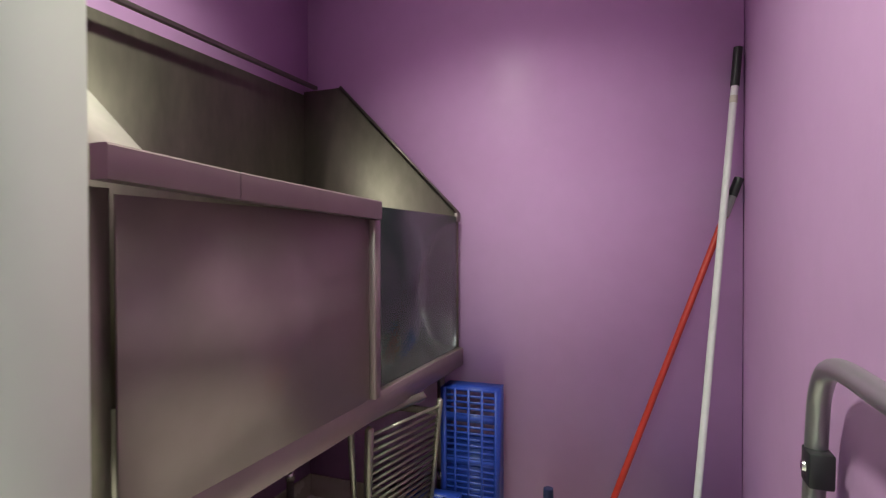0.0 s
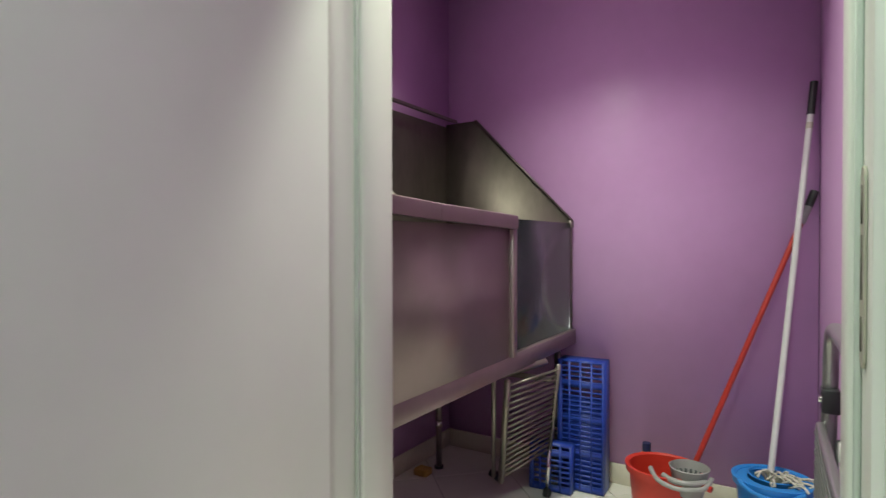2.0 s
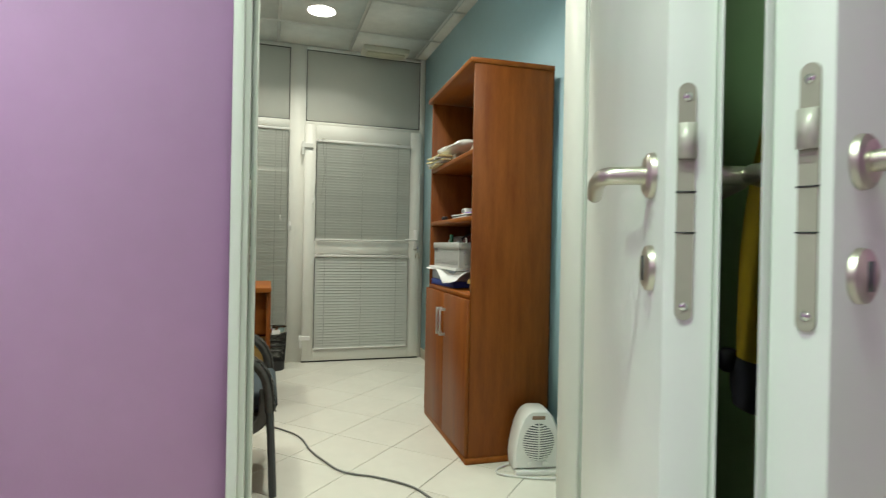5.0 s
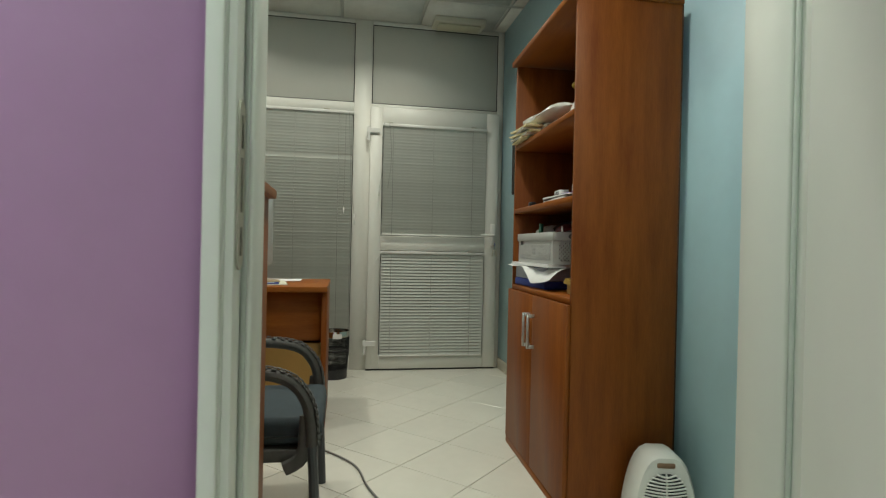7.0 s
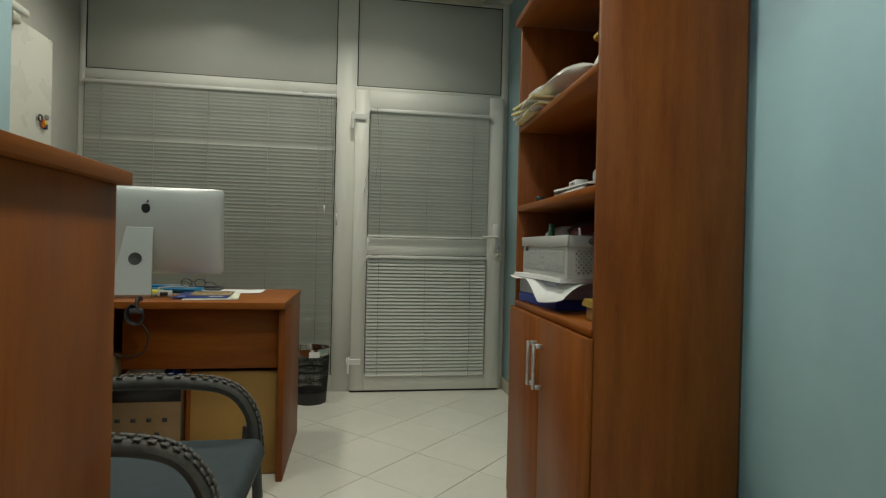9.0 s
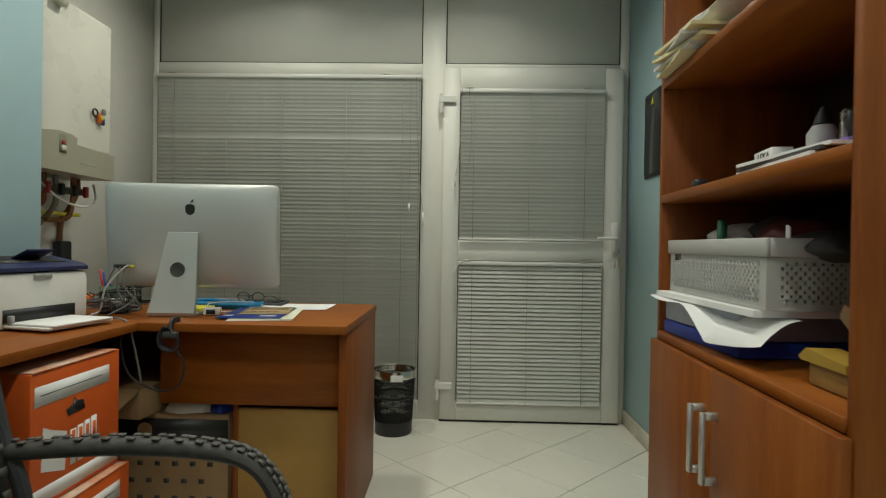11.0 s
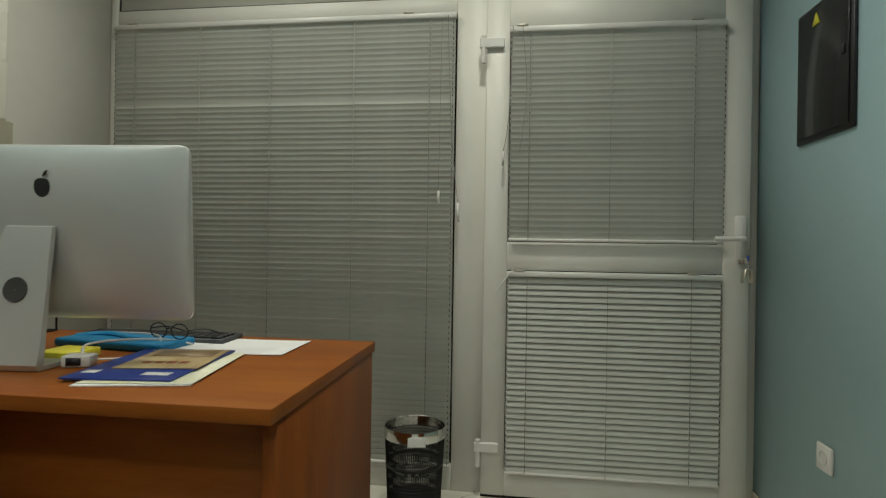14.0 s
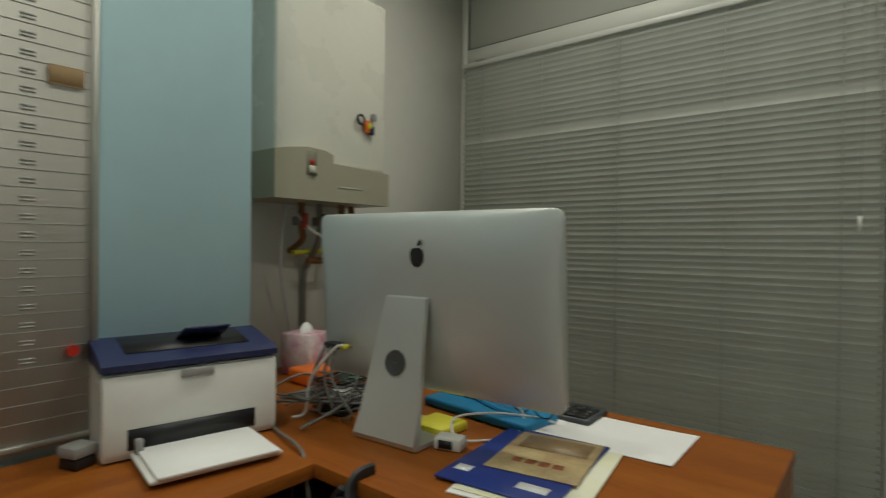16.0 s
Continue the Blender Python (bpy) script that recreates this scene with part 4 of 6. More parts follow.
prism(bm, [(-0.235, 0.38), (0.235, 0.38), (0.245, 0.76), (0.20, 0.81), (-0.20, 0.81), (-0.245, 0.76)], "y", -0.515, -0.490)
back = part("backrest", bm, WICKER, chair, "woven wicker backrest")
back.matrix_local = pose(0, -0.590, 0.38, 12, 0, 0) @ pose(0, 0.5, -0.38)
bm = bmesh.new()
for r in range(16):
    for c in range(19):
        if (r + c) % 2:
            x, z = -0.225 + c * 0.025, 0.39 + r * 0.0235
            box(bm, x - 0.010, x + 0.010, -0.4895, -0.4855, z - 0.008, z + 0.008)
            box(bm, x - 0.010, x + 0.010, -0.5195, -0.5155, z - 0.008, z + 0.008)
tagged(part("weave", bm, mat("grey_wicker_strand", (0.095, 0.092, 0.086), 0.65), back), "paler woven strands", kind="stuff")

basket = thing("waste_basket", pose(-4.235, -0.69, 0) @ Matrix.Diagonal((1, 1, 1.15, 1)), "black steel mesh waste basket with a chrome rim", "waste basket")
bm = bmesh.new()
N, R = 84, 22
for k in range(N):
    a = 2 * math.pi * k / N
    for lean in (0.10, -0.10):
        p = [((0.098 + 0.017 * z / 0.30) * math.cos(a + lean * z / 0.3 * 3), (0.098 + 0.017 * z / 0.30) * math.sin(a + lean * z / 0.3 * 3), z) for z in (0.06, 0.12, 0.18, 0.24, 0.29)]
        tube(bm, p, 0.0013, 3, 0)
for k in range(20):
    z = 0.066 + k * 0.0105
    r = 0.098 + 0.017 * z / 0.30
    tube(bm, [(r * math.cos(a), r * math.sin(a), z) for a in [2 * math.pi * i / 28 for i in range(29)]], 0.0011, 3, 0)
part("mesh_wall", bm, MESH, basket, "fine black wire mesh")
part("base_band", lathe(bmesh.new(), [(0.001, 0.0), (0.098, 0.0), (0.1, 0.006), (0.1015, 0.062), (0.0985, 0.062), (0.097, 0.008), (0.001, 0.008)], seg=40), BLACK, basket)
part("middle_band", lathe(bmesh.new(), [(0.1085, 0.17), (0.1105, 0.172), (0.1105, 0.180), (0.1085, 0.182)], seg=40), MESH, basket)
part("rim", lathe(bmesh.new(), [(0.1135, 0.262), (0.1175, 0.264), (0.1185, 0.290), (0.1165, 0.300), (0.1125, 0.297), (0.1125, 0.264)], seg=40), CHROME, basket, "polished chrome rim")
part("tape", slab(0.1185, 0.1205, -0.03, 0.035, 0.258, 0.288, 0.001), PAPER, basket, "white label on the rim").matrix_local = pose(0, 0, 0, 0, 0, 12)

heater = thing("fan_heater", pose(-1.875, 0.452, 0, 0, 0, -12) @ Matrix.Scale(1.14, 4), "white plastic fan heater with a black grille", "fan heater")
half = [(0.096, 0.02), (0.099, 0.06), (0.096, 0.10), (0.088, 0.145), (0.076, 0.19), (0.062, 0.222), (0.046, 0.242), (0.026, 0.252)]
egg = [(-u, v) for u, v in half] + [(u, v) for u, v in reversed(half)]
bm = bmesh.new()
rings(bm, [[(-0.055, u * 0.92, 0.135 + (v - 0.135) * 0.95) for u, v in egg], [(-0.045, u, v) for u, v in egg], [(0.045, u, v) for u, v in egg], [(0.058, u * 0.9, 0.135 + (v - 0.135) * 0.93) for u, v in egg]])
part("body", bm, WHITE, heater)
bm = bmesh.new()
lathe(bm, [(0.001, 0.0), (0.070, 0.0), (0.072, 0.0015)], seg=32)
g = part("grille", bm, DARK, heater, "dark slotted grille")
g.matrix_local = pose(0.0595, 0, 0.128, 0, 90, 0) @ Matrix.Diagonal((1.02, 0.86, 1, 1))
for i in range(15):
    z = 0.063 + i * 0.0094
    w = 0.86 * math.sqrt(max(0.0004, 0.074 ** 2 - (z - 0.128) ** 2))
    bm = tube(bmesh.new(), [(0.0612, -w, z + 0.003), (0.0668, -w * 0.5, z), (0.0685, 0, z - 0.002), (0.0668, w * 0.5, z), (0.0612, w, z + 0.003)], 0.0027, 6, 4)
    part("grille_bar", bm, WHITE, heater)
part("grille_rib", tube(bmesh.new(), [(0.0612, 0, 0.055), (0.0695, 0, 0.128), (0.0612, 0, 0.201)], 0.003, 6, 5), WHITE, heater)
part("control_knob", lathe(bmesh.new(), [(0.012, 0), (0.011, 0.01), (0.001, 0.011)], seg=18), WHITE, heater).matrix_local = pose(0.058, -0.03, 0.042, 0, 90, 0)
part("control_knob", lathe(bmesh.new(), [(0.012, 0), (0.011, 0.01), (0.001, 0.011)], seg=18), WHITE, heater).matrix_local = pose(0.058, 0.03, 0.042, 0, 90, 0)
part("carry_slot", slab(-0.02, 0.0605, -0.028, 0.028, 0.214, 0.232, 0.006, 2), mat("shadow_recess", (0.22, 0.13, 0.08), 0.6), heater, "carrying slot")
part("foot", slab(-0.07, 0.075, -0.09, 0.09, 0.0, 0.0195, 0.006, 2), WHITE, heater)
part("plug", slab(-0.02, 0.02, 0.13, 0.165, 0.002, 0.032, 0.008, 2), WHITE, heater).matrix_local = pose(-0.06, -0.32, 0, 0, 0, 20)
part("power_cord", tube(bmesh.new(), [(-0.06, 0.02, 0.03), (-0.02, -0.12, 0.008), (0.05, -0.16, 0.006), (0.10, -0.05, 0.006), (0.11, 0.06, 0.006), (0.02, 0.12, 0.008)], 0.004, 6, 6), CABLE_W, heater)

cable = solid("floor_cable", tube(bmesh.new(), [(-3.02, -1.06, 0.006), (-2.86, -0.80, 0.006), (-2.60, -0.58, 0.006), (-2.35, -0.52, 0.006), (-2.20, -0.47, 0.006), (-2.05, -0.40, 0.006), (-1.95, -0.26, 0.006), (-1.82, -0.14, 0.006), (-1.66, -0.08, 0.006), (-1.45, 0.02, 0.006)], 0.0045, 8, 8), CABLE, "grey power cable lying across the floor tiles", "cable")

fuse = thing("fuse_box", (-3.99, 0.620, 1.59), "black electrical panel door with a yellow warning triangle", "electrical panel")
part("frame", slab(-0.155, 0.155, -0.012, -0.0005, -0.215, 0.215, 0.003), BLACK, fuse)
part("door", slab(-0.140, 0.140, -0.018, -0.0122, -0.200, 0.200, 0.002), mat("smoked_plastic", (0.02, 0.02, 0.022), 0.18), fuse, "smoked glossy door")
bm = bmesh.new()
prism(bm, [(-0.022, 0.0), (0.022, 0.0), (0.0, 0.040)], "y", -0.0192, -0.0182)
tri = part("warning_sign", bm, YELLOW, fuse, "yellow warning triangle")
tri.location = (-0.03, 0, 0.145)
part("latch", slab(0.112, 0.128, -0.024, -0.0182, 0.0, 0.03, 0.002), BLACK, fuse)
outlet = thing("wall_outlet", (-3.96, 0.620, 0.40), "white wall socket above the skirting", "socket")
part("plate", slab(-0.04, 0.04, -0.010, -0.0005, -0.04, 0.04, 0.003, 2), WHITE, outlet)
part("socket", lathe(bmesh.new(), [(0.021, 0.0), (0.020, 0.002), (0.018, -0.004), (0.001, -0.005)], seg=20), mat("socket_well", (0.5, 0.5, 0.48), 0.4), outlet).matrix_local = pose(0, -0.0105, 0, 90, 0, 0)
plate = thing("decorative_plate", pose(-3.49, 0.6195, 1.45) @ Matrix.Scale(1.15, 4), "round dark plate with gilded relief ornament on the wall", "wall plate")
part("disc", lathe(bmesh.new(), [(0.001, 0.008), (0.12, 0.010), (0.150, 0.020), (0.155, 0.018), (0.150, 0.002), (0.001, 0.001)], seg=44), DARKGOLD, plate).matrix_local = pose(0, 0, 0, 90, 0, 0)
for r, n, rr in ((0.146, 40, 0.0055), (0.115, 24, 0.009), (0.08, 16, 0.011), (0.045, 9, 0.012)):
    bm = bmesh.new()
    for i in range(n):
        a = 2 * math.pi * i / n
        bmesh.ops.create_icosphere(bm, subdivisions=1, radius=rr, matrix=pose(r * math.cos(a), -0.014 if r < 0.14 else -0.02, r * math.sin(a)))
    part("ornament", bm, GOLD, plate, "gilded beaded ring")
for r in (0.130, 0.098, 0.062):
    bm = bmesh.new()
    tube(bm, [(r * math.cos(a), -0.013, r * math.sin(a)) for a in [2 * math.pi * i / 32 for i in range(33)]], 0.0035, 6, 0)
    part("ornament", bm, GOLD, plate)

# boiler in the niche
boiler = thing("wall_boiler", (-3.53, -2.17, 1.29), "white wall-hung gas boiler with a grey control housing", "boiler")
part("casing", slab(-0.228, 0.225, 0.001, 0.205, 0.115, 0.705, 0.012, 3), ENAMEL, boiler, "white enamel casing")
bm = bmesh.new()
prism(bm, [(0.236, 0.0), (-0.228, 0.0), (-0.228, 0.112), (0.02, 0.122), (0.02, 0.148), (0.05, 0.158), (0.12, 0.162), (0.20, 0.150), (0.236, 0.142)], "y", 0.002, 0.222)
hp = part("control_housing", bm, BEIGE, boiler, "beige grey control housing")
# recess is a flat plate, its shade given as a darker housing beige
part("recess", slab(0.085, 0.125, 0.2205, 0.2235, 0.075, 0.150, 0.001), mat("shaded_housing_beige", (0.20, 0.19, 0.14), 0.6), hp)
part("knob", slab(0.092, 0.118, 0.2236, 0.232, 0.082, 0.105, 0.003), CREAM, hp)
part("knob", slab(0.098, 0.114, 0.2236, 0.230, 0.108, 0.124, 0.002), RED_PAINT, hp)
part("label_bar", slab(-0.10, 0.0, 0.2215, 0.2228, 0.045, 0.05), INK_GREY, hp)
part("bracket", slab(0.05, 0.20, 0.10, 0.245, 0.7055, 0.745, 0.012, 3), ENAMEL, boiler, "white plastic cover on top")
part("bracket_arm", slab(0.10, 0.16, 0.206, 0.235, 0.66, 0.704, 0.004), CREAM, boiler)
magnets = thing("fridge_magnet", (-3.66, -1.958, 1.565), "small colourful souvenir magnet on the boiler", "magnet")
tor = bmesh.new()
tube(tor, [(0.03 + 0.016 * math.cos(a), 0.004, 0.012 * 1.3 * math.sin(a) + 0.01) for a in [2 * math.pi * i / 12 for i in range(13)]], 0.004, 6, 2)
part("ring", tor, BLACK, magnets)
part("figure", slab(-0.012, 0.012, -0.004, 0.010, -0.03, 0.012, 0.005, 2), ORANGE_P, magnets)
part("figure", slab(-0.030, -0.012, -0.004, 0.010, -0.035, -0.005, 0.004, 2), NAVY, magnets)
part("figure", slab(-0.04, -0.02, -0.004, 0.010, 0.012, 0.04, 0.006, 2), GREY, magnets)
part("figure", slab(-0.014, 0.004, 0.0101, 0.014, -0.016, 0.002, 0.003), YELLOW, magnets)
pipes = thing("boiler_pipes", (-3.53, -2.1, 1.29), "copper and brass pipes with valves below the boiler", "pipes")
for x, mt, pts in ((-0.17, COPPER, [(0, 0.02, 0), (0, 0.02, -0.06), (0.0, -0.02, -0.14), (0, -0.055, -0.20), (0, -0.06, -0.44)]), (-0.10, COPPER, [(0, 0.05, 0), (0, 0.05, -0.09), (0.01, 0.04, -0.17), (0.06, 0.03, -0.19), (0.12, 0.02, -0.19)]), (-0.02, STEEL, [(0, 0.03, 0), (0, 0.03, -0.12), (0, -0.03, -0.20), (0, -0.055, -0.25), (0, -0.058, -0.5)]), (0.06, COPPER, [(0, 0.04, 0), (0, 0.04, -0.08), (-0.02, 0.02, -0.12), (-0.02, -0.05, -0.16)])):
    ob = part("pipe", tube(bmesh.new(), pts, 0.011, 10, 5), mt, pipes)
    ob.location = (x, 0, 0)
    vl = part("valve", slab(-0.016, 0.016, 0.01, 0.05, -0.075, -0.045, 0.004, 2), STEEL, ob)
    part("valve_handle", slab(-0.010, 0.010, 0.051, 0.068, -0.085, -0.035, 0.004, 2), RED_PAINT if x in (-0.17, 0.06) else BLACK, vl)
part("hose", tube(bmesh.new(), [(-0.22, 0.06, -0.02), (-0.19, 0.09, -0.10), (-0.08, 0.10, -0.13), (0.03, 0.08, -0.10), (0.09, 0.03, -0.02)], 0.005, 8, 6), CABLE_W, pipes)
part("gas_line", tube(bmesh.new(), [(-0.24, -0.02, -0.16), (-0.05, -0.02, -0.16), (0.05, -0.02, -0.165)], 0.009, 10, 4), YELLOW, pipes, "yellow gas pipe")
part("drain_cable", tube(bmesh.new(), [(0.10, 0.02, 0.0), (0.11, 0.0, -0.2), (0.05, -0.04, -0.40), (0.02, -0.05, -0.55)], 0.004, 6, 6), CABLE_W, pipes)
part("meter", slab(-0.20, -0.13, -0.065, -0.02, -0.62, -0.28, 0.01, 2), BLACK, pipes, "black insulated pipe section")

# planner board on the blue wall
board = thing("planner_board", (-2.79, -1.81, 0.77), "white lined wall planner board in a grey frame", "whiteboard")
part("sheet", slab(0.012, 0.90, 0.002, 0.009, 0.012, 0.985), mat("white_board_sheet", (0.60, 0.58, 0.53), 0.3, vary=0.03, scale=2), board)
bm = bmesh.new()
for b in ((0, 0.012, 0, 1.0), (0.9, 0.912, 0, 1.0)):
    box(bm, b[0], b[1], 0.001, 0.016, b[2], b[3], 0.002)
for z0 in (0.0, 0.988):
    box(bm, 0.0122, 0.8998, 0.001, 0.0155, z0, z0 + 0.012, 0.002)
part("frame", bm, mat("grey_aluminium_frame", (0.48, 0.47, 0.43), 0.4, 0.6), board)
for i in range(28):
    z = 0.05 + i * 0.0335
    part("rule_line", slab(0.014, 0.898, 0.0090, 0.0096, z, z + 0.0012), INK_GREY, board)
    if i > 2:
        part("entry", slab(0.105, 0.128, 0.0090, 0.0096, z + 0.008, z + 0.012), INK_GREY, board)
        part("entry", slab(0.105, 0.128, 0.0090, 0.0096, z + 0.015, z + 0.019), INK_GREY, board)
bm = bmesh.new()
bmesh.ops.create_cone(bm, segments=14, radius1=0.011, radius2=0.009, depth=0.010, cap_ends=True, matrix=pose(0.045, 0.0145, 0.175, 90, 0, 0))
part("pin", bm, RED, board, "red round magnet")
part("note", slab(0.026, 0.086, 0.0092, 0.013, 0.685, 0.722, 0.002), CARD, board, "small brown tag")

# ---- things on the desk ----


def round_rect(w, h, r, n=5):
    pts = []
    for cx, cz, a0 in ((w / 2 - r, h / 2 - r, 0), (-w / 2 + r, h / 2 - r, 90), (-w / 2 + r, -h / 2 + r, 180), (w / 2 - r, -h / 2 + r, 270)):
        for i in range(n + 1):
            a = radians(a0 + 90 * i / n)
            pts.append((cx + r * math.cos(a), cz + r * math.sin(a)))
    return pts


mac = thing("desktop_computer", pose(-3.245, -1.325, 0.75, 0, 0, 4), "silver aluminium all-in-one computer seen from behind", "computer")
bm = bmesh.new()
COLS, ROWS = 44, 28
grid = []
for i in range(COLS + 1):
    u = math.sin(math.pi * (i / COLS - 0.5))
    row = []
    for k in range(ROWS + 1):
        v = math.sin(math.pi * (k / ROWS - 0.5))
        y, z = u * 0.311, v * 0.189
        dy, dz = (abs(y) - 0.289) / 0.022, (abs(z) - 0.167) / 0.022
        if dy > 0 and dz > 0:
            pull_in = max(dy, dz) / math.hypot(dy, dz)
            y, z = math.copysign(0.289 + 0.022 * dy * pull_in, y), math.copysign(0.167 + 0.022 * dz * pull_in, z)
        row.append(bm.verts.new((0.006 + 0.029 * ((1 - abs(u) ** 3.2) * (1 - abs(v) ** 3.2)) ** 0.62, y, z)))
    grid.append(row)
for i in range(COLS):
    for k in range(ROWS):
        bm.faces.new((grid[i][k], grid[i + 1][k], grid[i + 1][k + 1], grid[i][k + 1]))
border = [g[0] for g in grid] + grid[-1][1:] + [g[-1] for g in reversed(grid[:-1])] + list(reversed(grid[0][1:-1]))
front = [bm.verts.new((0.0, v.co.y, v.co.z)) for v in border]
for i in range(len(border)):
    k = (i + 1) % len(border)
    bm.faces.new((border[i], border[k], front[k], front[i]))
bm.faces.new(front)
shell = part("back_shell", bm, ALU, mac, "bead-blasted aluminium back")
shell.matrix_local = pose(-0.010, 0, 0.288, 0, 4.0, 0)
part("screen", slab(-0.004, -0.001, -0.302, 0.302, -0.180, 0.182, 0.001), BLACK, shell, "black glass screen")
bm = bmesh.new()
blob = [(0.019 * math.cos(a) * (1 - 0.10 * math.cos(2 * a)) , 0.020 * math.sin(a) + 0.003 * abs(math.cos(a))) for a in [2 * math.pi * i / 28 for i in range(28)]]
prism(bm, blob, "x", 0.0325, 0.0348)
prism(bm, [(0.001, 0.024), (0.006, 0.034), (0.013, 0.038), (0.010, 0.028)], "x", 0.0325, 0.0345)
mark = part("back_mark", bm, BLACK, shell, "black round emblem")
mark.location = (0, 0.0, 0.095)
for i in range(4):
    part("port", slab(0.024, 0.0265, -0.262 + i * 0.017, -0.251 + i * 0.017, -0.120, -0.113), BLACK, shell)
bm = bmesh.new()
side = [(0.030, 0.300), (0.040, 0.297), (0.055, 0.20), (0.075, 0.06), (0.088, 0.014), (0.082, 0.002), (-0.10, 0.002), (-0.10, 0.009), (0.068, 0.011), (0.062, 0.06), (0.044, 0.20), (0.028, 0.293)]
top_w, bot_w = 0.052, 0.082
left = [bm.verts.new((x, -0.040 - (bot_w + (top_w - bot_w) * min(1, z / 0.3)) + 0.02 * z / 0.3, z)) for x, z in side]
right = [bm.verts.new((x, -0.040 + (bot_w + (top_w - bot_w) * min(1, z / 0.3)) + 0.02 * z / 0.3, z)) for x, z in side]
n = len(side)
for i in range(n):
    bm.faces.new((left[i], left[(i + 1) % n], right[(i + 1) % n], right[i]))
bm.faces.new(left)
bm.faces.new(list(reversed(right)))
stand = part("stand", bm, ALU, mac, "aluminium foot with a cable hole")
hole = bmesh.new()
lathe(hole, [(0.0265, 0.0003), (0.0255, 0.0026), (0.0235, 0.0018), (0.001, 0.0016)], seg=28)
part("cable_hole", hole, mat("hole_inside", (0.07, 0.07, 0.068), 0.5, 0.2), stand).matrix_local = pose(0.0605, -0.029, 0.165, 0, 82, 0)
bm = bmesh.new()
for a, b_, c in (((-0.255, 0.02), (-0.26, 0.06), 0.0), ((-0.238, 0.02), (-0.22, 0.08), 0.02), ((-0.221, 0.02), (-0.16, 0.09), 0.03)):
    tube(bm, [(0.022, a[0], 0.172), (0.045, a[0], 0.165), (0.06, a[0] - 0.02 + c, 0.10), (0.05, b_[0], 0.03), (0.03, b_[0] - 0.05, 0.008)], 0.0032, 6, 6)
part("cable", bm, CABLE, mac)
part("cable", tube(bmesh.new(), [(0.022, -0.204, 0.172), (0.05, -0.215, 0.172), (0.07, -0.27, 0.10), (0.07, -0.29, 0.02), (0.09, -0.31, 0.007)], 0.0034, 6, 6), CABLE_W, mac)
part("yellow_plug", slab(0.020, 0.040, -0.214, -0.196, 0.168, 0.178, 0.002), YELLOW, mac)
part("plug", slab(0.018, 0.042, -0.262, -0.218, 0.166, 0.180, 0.002), BLACK, mac)

printer = thing("laser_printer", pose(-2.910, -1.632, 0.75, 0, 0, -11) @ Matrix.Diagonal((1.03, 1.06, 1.2, 1)), "white laser printer with a navy top cover", "printer")
bm = bmesh.new()
sidep = [(0.0, 0.006), (0.004, 0.02), (0.004, 0.118), (-0.004, 0.135), (-0.135, 0.150), (-0.14, 0.145), (-0.14, 0.002), (-0.004, 0.002)]
prism(bm, sidep, "x", -0.158, 0.158)
bmesh.ops.bevel(bm, geom=bm.edges[:], offset=0.003, segments=2, affect="EDGES")
body = part("body", bm, WHITE, printer)
part("tray_opening", slab(-0.112, 0.118, 0.0035, 0.0052, 0.018, 0.050), BLACK, printer)
lid = part("top_cover", prism(bmesh.new(), [(0.003, 0.140), (0.004, 0.150), (-0.014, 0.157), (-0.138, 0.176), (-0.146, 0.170), (-0.146, 0.140)], "x", -0.160, 0.160), NAVY, printer, "navy blue top cover with an output slot")
part("output_slot", slab(-0.115, 0.115, -0.050, 0.040, 0, 0.0012), BLACK, lid).matrix_local = pose(0, -0.075, 0.1668, -8.7, 0, 0)
flap = part("flap", slab(-0.045, 0.045, -0.004, 0.060, 0, 0.004, 0.001), NAVY, lid)
flap.matrix_local = pose(-0.030, -0.088, 0.170, 22, 0, 0)
part("clip", slab(-0.03, 0.03, 0.0045, 0.009, 0.120, 0.134, 0.002), GREY, printer)
tray = part("paper_tray", slab(-0.108, 0.114, -0.02, 0.150, 0.006, 0.013, 0.002), WHITE, printer)
part("paper", slab(-0.098, 0.104, -0.02, 0.158, 0.0135, 0.0185, 0.001), PAPER, tray, "stack of white paper")
part("guide", slab(0.095, 0.108, 0.0055, 0.02, 0.0136, 0.036, 0.002), GREY, tray)
blackbox = thing("tape_dispenser", pose(-2.725, -1.70, 0.75, 0, 0, 20), "small black and clear stapler beside the printer", "stapler")
part("base", slab(-0.02, 0.02, -0.022, 0.022, 0, 0.02, 0.004, 2), BLACK, blackbox)
part("jaw", slab(-0.024, 0.024, -0.024, 0.024, 0.0205, 0.042, 0.006, 2), GREY, blackbox)


def sheet(name, x, y, z, w, d, rz, material, label, category, thick=0.0012, curl=0.0):
    bm = bmesh.new()
    loops = []
    for i in range(9):
        u = -w / 2 + w * i / 8
        lift = curl * (abs(u) / (w / 2)) ** 3
        loops.append([(u, -d / 2, lift), (u, d / 2, lift), (u, d / 2, lift + thick), (u, -d / 2, lift + thick)])
    rings(bm, loops)
    ob = solid(name, bm, material, label, category)
    ob.matrix_world = pose(x, y, z, 0, 0, rz)
    return ob


sheet("paper_sheet", -3.525, -1.025, 0.7508, 0.297, 0.205, 91, PAPER, "blank white sheet on the desk", "paper", curl=0.002)
sheet("paper_sheet", -3.245, -1.055, 0.7508, 0.30, 0.215, 12, PAPER, "white printed sheets under the blue folder", "paper", 0.002)
sheet("paper_sheet", -3.255, -1.045, 0.7535, 0.30, 0.212, 9, mat("yellow_marked_paper", (0.74, 0.72, 0.46), 0.6, second=(0.78, 0.78, 0.74), scale=9), "sheet with yellow marker stripes", "paper", 0.0015)
